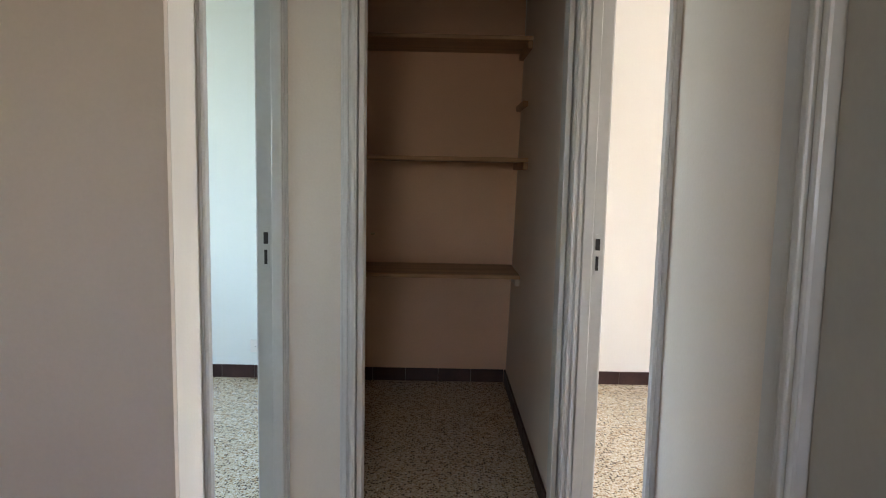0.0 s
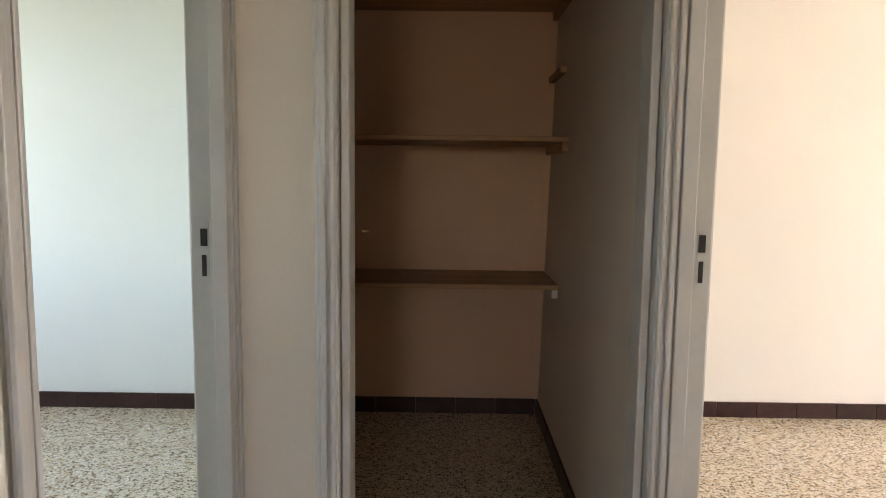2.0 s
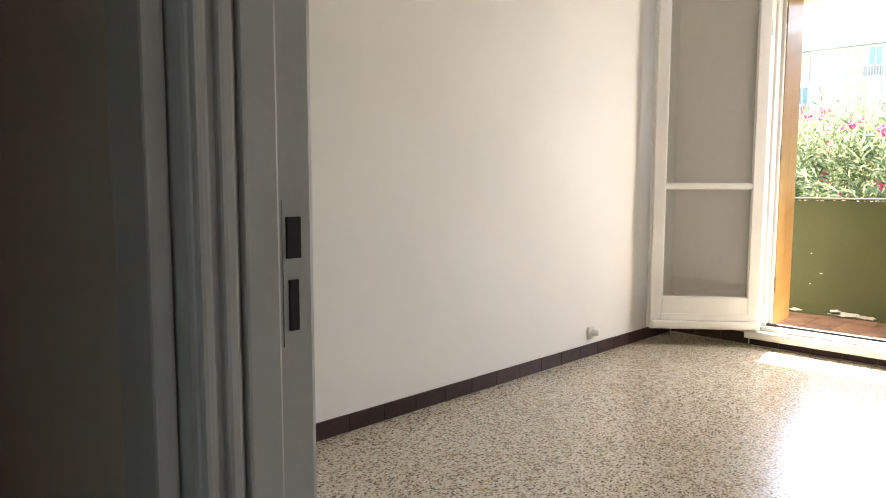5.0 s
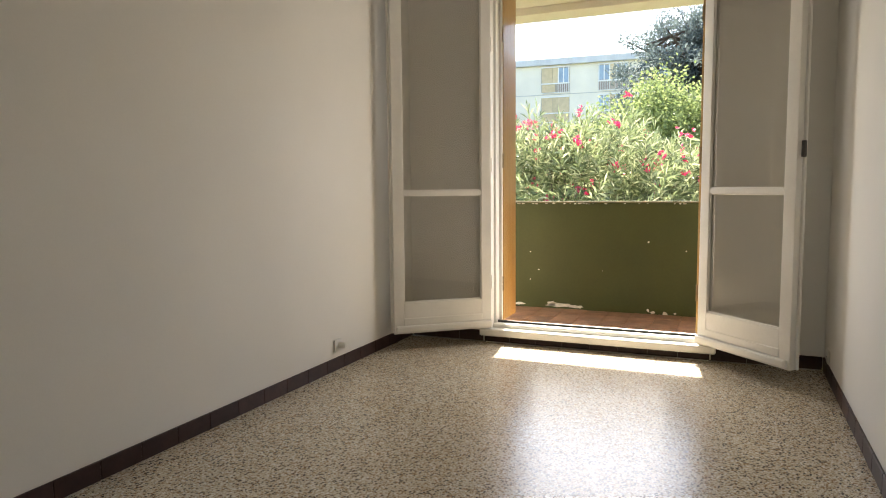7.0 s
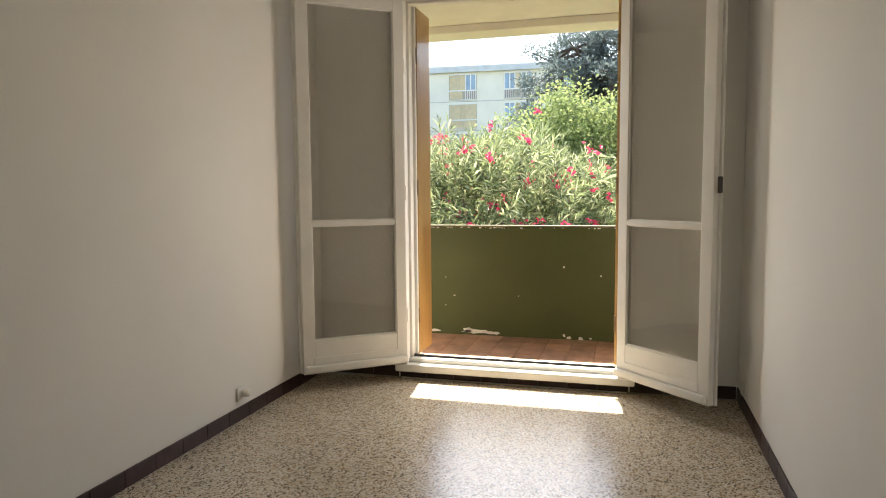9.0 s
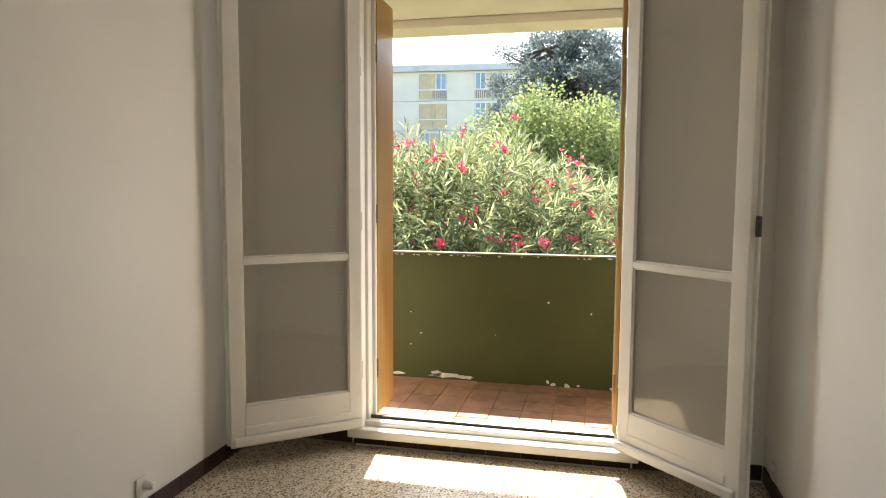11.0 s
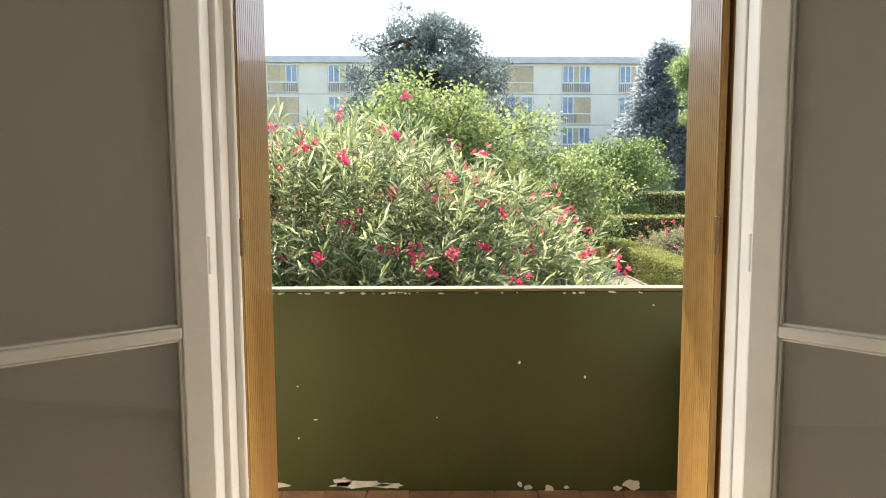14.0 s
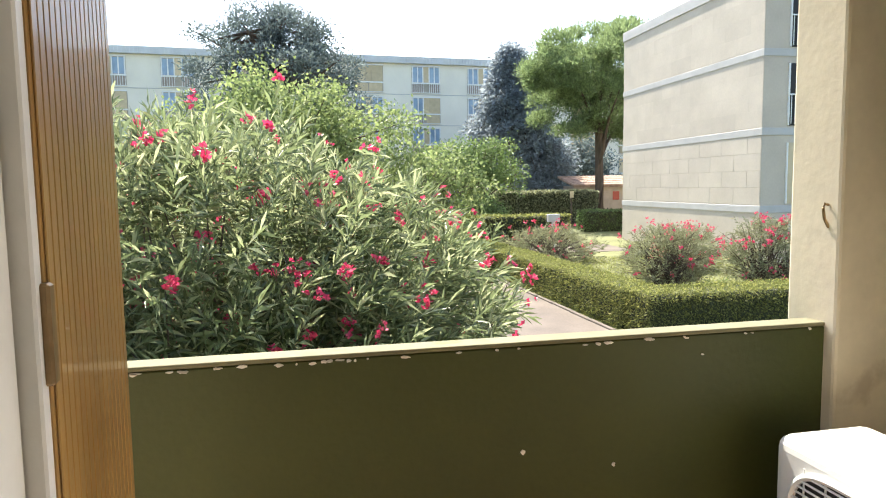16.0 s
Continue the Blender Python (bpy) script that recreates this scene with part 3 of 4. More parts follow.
for y, z, w, h in ((4.42, 0.075, 0.34, 0.05), (4.28, 0.068, 0.16, 0.035), (4.50, 0.085, 0.10, 0.06), (4.80, 0.07, 0.12, 0.03), (3.62, 0.06, 0.05, 0.03), (3.52, 0.055, 0.05, 0.045), (3.66, 0.075, 0.03, 0.03), (3.44, 0.06, 0.03, 0.02), (3.13, 0.07, 0.10, 0.06), (3.20, 0.055, 0.05, 0.03),
                   (3.665, 0.662, 0.018, 0.02), (3.36, 0.592, 0.013, 0.014), (4.70, 0.55, 0.012, 0.008), (4.62, 0.39, 0.025, 0.008), (4.70, 0.30, 0.012, 0.01), (4.05, 0.40, 0.008, 0.006), (3.05, 0.93, 0.012, 0.008)):
    flake(para, y, z, w, h, int(y * 1000))
for i in range(46):
    y = rng.choice((rng.uniform(4.0, 5.0), rng.uniform(2.6, 5.2)))
    flake(para, y, 0.992 - rng.random() * 0.005, rng.uniform(0.008, 0.040), rng.uniform(0.005, 0.013), i)
setting(put("balcony_pillar", box((6.31, 2.30, -0.3), (6.54, 2.59, 2.72), 0.012, seg=2), M_CREAM), "rough cream rendered balcony pillar")
# Olive panel added to stand for the dark gap between pillar and screen.
setting(put("balcony_gap_panel", box((5.95, 2.25, -0.2), (6.31, 2.34, 2.72)), M_GREEN), "dark olive panel filling the dark gap beside the pillar")
setting(put("balcony_screen", box((5.36, 2.28, 0.03), (5.97, 2.37, 2.72), 0.004), M_WHITE), "white painted balcony side screen")
hk = thing("pillar_hook", (6.36, 2.59, 1.40), "rusty bent wire hook on the pillar", "hook")
part("wire", tube([(6.36, 2.588, 1.33), (6.36, 2.606, 1.36), (6.36, 2.612, 1.395), (6.36, 2.606, 1.41), (6.36, 2.592, 1.405)], 0.005, 6), M_BRASS, hk)

ac = thing("air_conditioner_unit", (5.8, 2.75, 0.05), "white outdoor air conditioning unit standing on the balcony", "air conditioner")
AX0, AX1, AY0, AY1, AZ0, AZ1 = 5.40, 6.17, 2.60, 2.93, 0.10, 0.73
part("casing", box((AX0, AY0, AZ0), (AX1, AY1, AZ1), 0.042, seg=4), M_AC, ac)
gc, gr = Vector((5.83, AY1, 0.42)), 0.25
bm = bmesh.new()
ring = []
for i in range(49):
    a = math.tau * i / 48
    ca, sa = math.cos(a), math.sin(a)
    ring.append((gc.x + gr * 1.03 * math.copysign(abs(ca) ** 0.5, ca), AY1 + 0.004, gc.z + gr * math.copysign(abs(sa) ** 0.5, sa)))
for p, q in zip(ring, ring[1:]):
    if (Vector(p) - Vector(q)).length > 1e-5:
        add_tube(bm, [p, q], [0.012, 0.012], 6)
gf = part("grille_frame", bm, M_AC, ac)
bm = bmesh.new()
front = [bm.verts.new((p[0], AY1 + 0.002, p[2])) for p in ring[:-1]]
back = [bm.verts.new((p[0], AY1 - 0.004, p[2])) for p in ring[:-1]]
bm.faces.new(front)
bm.faces.new(back[::-1])
for i in range(48):
    bm.faces.new((front[i], front[i - 1], back[i - 1], back[i]))
bmesh.ops.recalc_face_normals(bm, faces=bm.faces[:])
part("fan_opening", bm, M_METAL, ac, "dark fan opening")
for i in range(25):
    z = gc.z - gr + 0.02 + i * (2 * gr - 0.04) / 24
    hw = gr * 1.02 * (1 - (abs(z - gc.z) / gr) ** 4) ** 0.25
    part("grille_bar", tube([(gc.x - hw, AY1 + 0.009, z), (gc.x + hw, AY1 + 0.009, z)], 0.0035, 5), M_AC, gf)
for i in range(6):
    x = gc.x - gr + 0.05 + i * (2 * gr - 0.1) / 5
    part("grille_bar", tube([(x, AY1 + 0.006, gc.z - gr), (x, AY1 + 0.006, gc.z + gr)], 0.003, 5), M_AC, gf)
for x in (5.5, 6.05):
    part("foot", box((x - 0.03, AY0 + 0.01, BZ), (x + 0.03, AY1 + 0.02, AZ0 + 0.002), 0.004), M_METAL, ac)

part("head_bolt", tube([(5.12, 3.90, 2.535), (5.12, 3.90, 2.555), (5.12, 3.90, 2.58)], [0.008, 0.010, 0.007], 10), M_WHITE, wf, "small painted bolt under the head")

# ---- sockets ----


def socket(place, turn, plug):
    e = thing("wall_socket", place, "white plastic wall socket with a plug in it" if plug else "white plastic wall socket above the skirting", "socket")
    m = pose(*place, 0, 0, turn)
    part("plate", box((-0.04, -0.012, -0.04), (0.04, 0.0, 0.04), 0.004, m, 2), M_PLASTIC, e)
    if plug:
        part("plug", tube([m @ Vector((0.01, -0.01, 0)), m @ Vector((0.01, -0.05, 0)), m @ Vector((0.01, -0.06, 0.0))], [0.021, 0.019, 0.012], 14), M_PLASTIC, e)
    else:
        part("well", tube([m @ Vector((0, -0.0125, 0)), m @ Vector((0, -0.0135, 0))], 0.02, 16), M_WHITE, e)
        for dx in (-0.009, 0.009):
            part("pin_hole", tube([m @ Vector((dx, -0.0136, 0)), m @ Vector((dx, -0.0142, 0))], 0.003, 8), M_BLACK, e)
    return e


socket((4.01, 5.289, 0.155), 0, True)
socket((-0.99, 5.289, 0.20), 0, False)
socket((4.90, 2.471, 0.13), 180, False)

# ---- outdoors ----
GZ = -1.2


def leaf_mesh(base, way, length, width, rs, fold=0.25, droop=0.15):
    """Many small leaves, each a folded pointed blade: base places, directions, lengths, widths."""
    n = len(base)
    way = way / np.linalg.norm(way, axis=1, keepdims=True)
    side = np.cross(way, rs.normal(size=(n, 3)))
    side /= np.linalg.norm(side, axis=1, keepdims=True) + 1e-9
    up = np.cross(side, way)
    length, width = np.broadcast_to(length, n)[:, None], np.broadcast_to(width, n)[:, None]
    mid = base + way * length * 0.45
    tip = base + way * length
    tip[:, 2] -= (droop * length)[:, 0]
    a = mid + side * width * 0.5 + up * width * fold
    b = mid - side * width * 0.5 + up * width * fold
    verts = np.stack([base, a, tip, b], 1).reshape(-1, 3)
    i = np.arange(n) * 4
    faces = np.concatenate([np.stack([i, i + 1, i + 2], 1), np.stack([i, i + 2, i + 3], 1)])
    return verts, faces


def foliage(name, sets, material, parent, label=""):
    vs, fs, k = [], [], 0
    for v, f in sets:
        vs.append(v)
        fs.append(f + k)
        k += len(v)
    v, f = np.concatenate(vs), np.concatenate(fs)
    me = bpy.data.meshes.new(name)
    me.vertices.add(len(v))
    me.vertices.foreach_set("co", v.astype(np.float32).ravel())
    me.loops.add(len(f) * 3)
    me.loops.foreach_set("vertex_index", f.astype(np.int32).ravel())
    me.polygons.add(len(f))
    me.polygons.foreach_set("loop_start", np.arange(len(f), dtype=np.int32) * 3)
    me.update(calc_edges=True)
    me.materials.append(material)
    ob = new(name, me)
    ob.parent = parent
    ob.matrix_parent_inverse = Matrix.Translation(-parent.location)
    if label:
        ob["label"] = label
    return ob


def ball(rs, n, shell=0.55):
    d = rs.normal(size=(n, 3))
    d /= np.linalg.norm(d, axis=1, keepdims=True)
    return d * (shell + (1 - shell) * rs.random((n, 1)) ** 0.5), d


def clump_leaves(rs, clumps, per, length, width, spread=0.8, droop=0.15, up=0.2):
    """Leaves about many ragged clumps (x, y, z, rx, ry, rz)."""
    out = []
    for cx, cy, cz, rx, ry, rz in clumps:
        n = max(8, int(per * (rx * ry * rz) ** (2 / 3)))
        p, d = ball(rs, n, 0.35)
        p = p * (1 + 0.25 * rs.normal(size=(n, 1))) * (rx, ry, rz) + (cx, cy, cz)
        w = d + spread * rs.normal(size=(n, 3)) + (0, 0, up)
        out.append(leaf_mesh(p, w, length * rs.uniform(0.6, 1.3, n), width * rs.uniform(0.7, 1.3, n), rs, droop=droop))
    return out


def crown_clumps(rs, centre, radii, count, size, lower=-0.6):
    """Clump places over an uneven crown."""
    out = []
    while len(out) < count:
        d = rs.normal(size=3)
        d /= np.linalg.norm(d)
        if d[2] < lower:
            continue
        k = rs.uniform(0.45, 1.05)
        s = size * rs.uniform(0.6, 1.4)
        c = np.array(centre) + d * k * np.array(radii)
        out.append((*c, s, s, s * rs.uniform(0.55, 0.9)))
    return out


def trunk_and_limbs(rs, base, height, r, targets, n=8):
    bm = bmesh.new()
    b = Vector(base)
    top = b + Vector((rs.normal() * 0.15, rs.normal() * 0.15, height))
    add_tube(bm, [b, b.lerp(top, 0.35) + Vector((rs.normal() * 0.06, rs.normal() * 0.06, 0)), b.lerp(top, 0.7), top], [r * 1.35, r, r * 0.8, r * 0.55], n)
    for c in targets:
        c = Vector(c[:3])
        k = rs.uniform(0.45, 1.0)
        s = b.lerp(top, k)
        mid = s.lerp(c, 0.5) + Vector((0, 0, 0.12 * (c - s).length))
        add_tube(bm, [s, mid, c], [r * 0.42 * (1.3 - k * 0.5), r * 0.25, r * 0.08], 5)
    return bm


# ground, path, beds
gx = bmesh.new()
add_box(gx, (5.4, -400, GZ - 0.5), (900, 400, GZ))
setting(put("ground", gx, M_GRASS), "dry patchy lawn reaching the far houses")
setting(put("path", box((9.5, -1.25, GZ - 0.1), (29.0, 2.3, GZ + 0.012)), M_GRAVEL), "pale beige gravel garden path")
setting(put("path_cross", box((29.0, -9.0, GZ - 0.1), (32.0, 14, GZ + 0.012)), M_GRAVEL), "pale gravel path crossing the garden")
setting(put("bed_soil", box((15.6, -10, GZ - 0.1), (22.0, -2.3, GZ + 0.02)), M_GRASS), "dry flower bed under the oleanders")
kb = setting(new("path_kerb"), "low grey kerb along the gravel path")
kb_me = None
for i in range(12):
    x = 14.5 + i
    if kb_me is None:
        o = part("kerb_stone", box((0, -0.04, 0), (0.985, 0.04, 0.05), 0.012), M_GRAVEL, kb)
        kb_me = o.data
        o.location = (x, -1.25, GZ)
    else:
        share("kerb_stone", kb_me, kb, pose(x, -1.25 + 0.006 * (i % 3), GZ))
lb = thing("low_brick_edging", (27, -0.5, GZ), "low red-brown brick edging beside the path", "edging")
part("bricks", box((28.9, -2.6, GZ), (29.2, 1.5, GZ + 0.35), 0.02), M_TERRA, lb)


def hedge(x0, x1, y0, y1, z1, label, per=330, leaf=0.05, material=M_HEDGE, seed=1, z0=GZ):
    rs = np.random.RandomState(seed)
    e = thing("clipped_hedge", ((x0 + x1) / 2, (y0 + y1) / 2, z0), label, "hedge", "garden hedges")
    lx, ly, lz = x1 - x0, y1 - y0, z1 - z0
    # Solid core, coloured dark in place of the shade between the leaves.
    part("dark_core_block", box((x0 + 0.08, y0 + 0.08, z0), (x1 - 0.08, y1 - 0.08, z1 - 0.07), 0.05), M_HEDGECORE, e, "dark solid core standing for the shade inside the hedge")
    pts, nrm = [], []
    for area, f in ((lx * ly, "t"), (lx * lz, "a"), (lx * lz, "b"), (ly * lz, "c"), (ly * lz, "d")):
        n = int(area * per)
        u, v, q = rs.random(n), rs.random(n), rs.normal(size=n) * 0.028 - 0.05
        if f == "t":
            p, d = np.stack([x0 + u * lx, y0 + v * ly, z1 + q + 0.03 * np.sin((x0 + u * lx) * 3.1) * np.sin((y0 + v * ly) * 2.7)], 1), (0, 0, 1)
        elif f in "ab":
            s = -1 if f == "a" else 1
            p, d = np.stack([x0 + u * lx, (y0 if s < 0 else y1) + s * q, z0 + v * lz], 1), (0, s, 0)
        else:
            s = -1 if f == "c" else 1
            p, d = np.stack([(x0 if s < 0 else x1) + s * q, y0 + u * ly, z0 + v * lz], 1), (s, 0, 0)
        pts.append(p)
        nrm.append(np.tile(d, (n, 1)))
    p, d = np.concatenate(pts), np.concatenate(nrm)
    n = len(p)
    foliage("leafage", [leaf_mesh(p, d + 0.8 * rs.normal(size=(n, 3)), leaf * rs.uniform(0.8, 1.6, n), leaf * 0.6, rs)], material, e)
    return e


# Dark core colour holds the shade inside the hedges.
M_HEDGECORE = mat("hedge_core_shade", (0.05, 0.055, 0.025), 0.9, 20, 0.3, 0.8)
hedge(15.55, 27.0, -2.15, -1.38, GZ + 0.82, "clipped green hedge along the gravel path", 1700, 0.040, seed=2)
hedge(14.6, 15.5, -9.5, -1.40, GZ + 0.84, "clipped green hedge turning away from the path", 1700, 0.040, seed=3)
hedge(32.5, 33.4, -7.6, 3.0, 0.15, "clipped dark green hedge across the garden", 260, 0.10, seed=4)
hedge(39.5, 40.5, -15.0, -11.4, 0.0, "clipped dark green hedge near the shed", 260, 0.10, M_BUSHG, seed=5)
hedge(45.0, 46.5, -14.8, -7.0, 1.05, "tall grey-green hedge in front of the houses", 200, 0.14, M_OLED, seed=6)


def oleander(name, spots, shoots, label, seed, material, flowers, leaf=0.15, per=15, base_z=GZ, fsize=0.05, front=None):
    """An oleander: bare stems, shoots with whorls of long narrow leaves, clusters of red flowers. spots: domes (x, y, z, rx, ry, rz)."""
    rs = np.random.RandomState(seed)
    c0 = spots[0]
    e = thing(name, (c0[0], c0[1], base_z), label, "oleander")
    tips, dirs = [], []
    vol = np.array([s[3] * s[4] for s in spots])
    for s, w in zip(spots, vol / vol.sum()):
        n = int(shoots * w)
        p, d = ball(rs, n, 0.62)
        d[:, 2] = np.abs(d[:, 2]) * 0.9 + 0.15
        p[:, 2] = np.where(p[:, 2] < -0.75, -p[:, 2], p[:, 2])
        q = p * (1 + 0.10 * rs.normal(size=(n, 1))) * s[3:] + np.array(s[:3])
        tips.append(q)
        dirs.append(d + 0.42 * rs.normal(size=(n, 3)) + (0, 0, 0.35))
    tips, dirs = np.concatenate(tips), np.concatenate(dirs)
    keep = tips[:, 2] > base_z + 0.15
    if front is not None:
        keep &= tips[:, 0] > front
    tips, dirs = tips[keep], dirs[keep] / np.linalg.norm(dirs[keep], axis=1, keepdims=True)
    n = len(tips)
    a = np.cross(dirs, (0.3, 0.2, 0.9))
    a /= np.linalg.norm(a, axis=1, keepdims=True)
    b = np.cross(dirs, a)
    sets = []
    for k in range(per):
        h = k / per
        ang = k * 2.4 + rs.uniform(-0.4, 0.4, n)
        out = np.cos(ang)[:, None] * a + np.sin(ang)[:, None] * b
        open_ = 0.25 + 1.0 * (1 - h) + 0.25 * rs.normal(size=n)
        way = dirs + out * np.clip(open_, 0.1, 1.8)[:, None]
        pos = tips - dirs * ((1 - h) * leaf * 1.9)[..., None] if np.ndim(h) else tips - dirs * (1 - h) * leaf * 1.9
        sets.append(leaf_mesh(pos, way, leaf * rs.uniform(0.65, 1.25, n), leaf * 0.115 * rs.uniform(0.8, 1.3, n), rs, 0.18, 0.18))
    foliage("leafage", sets, material, e)
    bm = bmesh.new()
    for i in rs.choice(n, min(n, 150), replace=False):
        s = min(spots, key=lambda q: (q[0] - tips[i][0]) ** 2 + (q[1] - tips[i][1]) ** 2)
        foot = Vector((s[0] + 0.35 * s[3] * rs.normal() * 0.5, s[1] + 0.35 * s[4] * rs.normal() * 0.5, base_z))
        t = Vector(tips[i])
        add_tube(bm, [foot, foot.lerp(t, 0.5) + Vector((0, 0, 0.12)), t], [0.018, 0.012, 0.004], 4)
    part("stemwork", bm, M_BARK, e)
    up = np.argsort(-(0.3 * tips[:, 2] + 1.3 * rs.random(n) - 0.6 * tips[:, 0]))
    pick = rs.choice(up[: max(flowers, int(n * 0.75))], flowers, replace=False)
    fs = []
    for i in pick:
        m = rs.randint(3, 8)
        c = tips[i] + dirs[i] * leaf * 0.85 + rs.normal(size=(m, 3)) * fsize * 0.75
        for q in c:
            k = 5
            ang = np.arange(k) * math.tau / k + rs.random()
            nd = dirs[i] + 0.7 * rs.normal(size=3)
            nd /= np.linalg.norm(nd)
            u = np.cross(nd, (0.1, 0.9, 0.3))
            u /= np.linalg.norm(u)
            w = np.cross(nd, u)
            way = np.cos(ang)[:, None] * u + np.sin(ang)[:, None] * w + 0.35 * nd
            fs.append(leaf_mesh(np.tile(q, (k, 1)), way, fsize * rs.uniform(0.6, 1.0, k), fsize * 0.75, rs, 0.1, 0.0))
    foliage("blossom", fs, M_FLOWER, e, "bright pinkish red flower clusters")
    return e


oleander("oleander_bush", [(11.0, 5.4, 0.35, 1.7, 2.3, 1.85), (11.4, 3.9, 0.15, 1.6, 1.7, 1.55), (12.6, 2.9, -0.1, 1.2, 1.3, 1.25), (11.8, 7.4, 0.4, 1.9, 2.2, 1.95), (10.2, 4.6, -0.35, 1.0, 2.4, 1.25), (10.4, 6.6, -0.2, 1.1, 2.0, 1.35), (13.4, 5.0, 0.6, 1.6, 2.2, 1.6)],
         5600, "large dense oleander with narrow leaves and red flowers", 11, M_OLE, 430, 0.22, 16, fsize=0.05, front=9.2)
oleander("oleander_bush", [(26.5, -4.2, -0.75, 1.4, 1.9, 0.85)], 750, "low dusty oleander bush with faded flowers behind the hedge", 12, M_OLED, 40, 0.16, 12, fsize=0.05)
oleander("oleander_bush", [(20.3, -5.2, -0.45, 0.95, 1.35, 0.85)], 620, "rounded oleander bush with pale red flowers in the bed", 13, M_OLED, 38, 0.15, 12, fsize=0.05)
oleander("oleander_bush", [(18.4, -6.6, -0.30, 0.75, 1.15, 0.95)], 560, "loose oleander bush with many red flowers in the bed", 14, M_OLED, 50, 0.15, 12, fsize=0.05)
oleander("oleander_bush", [(23.0, -7.4, -0.5, 0.8, 1.3, 0.75)], 360, "small oleander bush with red flowers near the building", 15, M_OLED, 45, 0.15, 12, fsize=0.05)


def leafy_tree(name, base, centre, radii, count, size, per, leaf, width, material, label, seed, trunk_h, r, lower=-0.6, droop=0.15, spread=0.8, up=0.2, extra=()):
    rs = np.random.RandomState(seed)
    e = thing(name, base, label, "tree")
    cl = crown_clumps(rs, centre, radii, count, size, lower) + list(extra)
    part("trunk", trunk_and_limbs(rs, base, trunk_h, r, cl[:: max(1, len(cl) // 45)]), M_BARK, e)
    foliage("crown", clump_leaves(rs, cl, per, leaf, width, spread, droop, up), material, e)
    return e


leafy_tree("lime_green_tree", (24.2, 4.2, GZ), (24.2, 4.7, 2.1), (2.4, 3.7, 2.4), 200, 0.62, 520, 0.13, 0.085, M_LIME, "rounded tree with light yellow-green leaves", 21, 3.2, 0.16)
leafy_tree("lime_green_tree", (26.0, 0.6, GZ), (26.0, 0.6, 0.8), (1.7, 2.2, 2.1), 85, 0.55, 460, 0.13, 0.085, M_LIME, "small tree with light yellow-green leaves", 22, 1.8, 0.09)
leafy_tree("broadleaf_tree", (40.0, -5.4, GZ), (40.0, -5.2, 2.3), (2.0, 2.7, 2.0), 90, 0.65, 300, 0.17, 0.10, M_BUSHG, "spreading small green tree with several thin trunks", 23, 2.2, 0.13)
leafy_tree("round_bush", (37.6, -4.9, GZ), (37.6, -4.9, -0.25), (1.2, 1.6, 1.3), 60, 0.45, 420, 0.12, 0.08, M_BUSHG, "rounded bright green garden bush", 24, 0.8, 0.06, lower=-0.4)

# umbrella pine: broad dense crown in tiers on a bare trunk
rs = np.random.RandomState(31)
cl = []
for i in range(72):
    a, k = rs.random() * math.tau, rs.random() ** 0.5
    hub = (46.0 + 4.6 * k * math.cos(a), -15.9 + 4.9 * k * math.sin(a), 8.0 + 4.0 * math.sqrt(max(0, 1 - k * k)) * rs.uniform(-1.0, 1.0))
    big = rs.uniform(0.9, 1.5)
    for j in range(12):
        d = rs.normal(size=3)
        d /= np.linalg.norm(d)
        cl.append((hub[0] + big * d[0], hub[1] + big * d[1], hub[2] + big * (0.75 * abs(d[2]) - 0.15), 0.52, 0.52, 0.42))
pine = thing("umbrella_pine", (46.0, -15.4, GZ), "tall umbrella pine with a broad bright green crown", "tree")
part("trunk", trunk_and_limbs(rs, (46.0, -15.4, GZ), 8.2, 0.30, cl[::44]), M_BARK, pine)
foliage("crown", clump_leaves(rs, cl, 560, 0.26, 0.055, 0.5, 0.05, 0.9), M_PINE, pine)
# blue-grey cypress: a ragged cone
rs = np.random.RandomState(32)
cl = []
for i in range(380):
    h = rs.random() ** 1.3
    rad = (1 - h) ** 0.9 * 5.2 * rs.uniform(0.5, 1.08) + 0.25
    a = rs.random() * math.tau
    cl.append((56.0 + rad * math.cos(a), -12.6 + rad * math.sin(a), 0.2 + h * 11.6, 0.85, 0.85, 0.75))
cyp = thing("blue_conifer", (56.0, -12.6, GZ), "tall blue-grey conical conifer", "tree")
part("trunk", trunk_and_limbs(rs, (56.0, -12.6, GZ), 12.0, 0.28, cl[::6]), M_BARK, cyp)
foliage("crown", clump_leaves(rs, cl, 190, 0.38, 0.13, 0.6, 0.2, 0.1), M_CYP, cyp)
# cedar: level ragged tiers with gaps
rs = np.random.RandomState(35)
cl = []
for tier in range(9):
    z = 3.9 + tier * 0.90
    reach = (5.2, 5.5, 5.6, 5.5, 5.2, 4.8, 4.2, 3.2, 1.6)[tier]
    for j in range(int(5 + reach * 4.2)):
        a, k = rs.random() * math.tau, rs.uniform(0.15, 1.0)
        cl.append((44.0 + reach * k * math.cos(a), 5.4 + reach * k * math.sin(a), z + 0.35 * rs.normal() + 0.1 * k, 0.75 * rs.uniform(0.6, 1.3), 0.75 * rs.uniform(0.6, 1.3), 0.46))
ced = thing("dark_cedar", (44.0, 5.4, GZ), "dark blue-green cedar with ragged level branches", "tree")
part("trunk", trunk_and_limbs(rs, (44.0, 5.4, GZ), 11.7, 0.38, cl[::2]), M_BARK, ced)
foliage("crown", clump_leaves(rs, cl, 560, 0.26, 0.08, 0.7, 0.05, 0.5), M_CEDAR, ced)
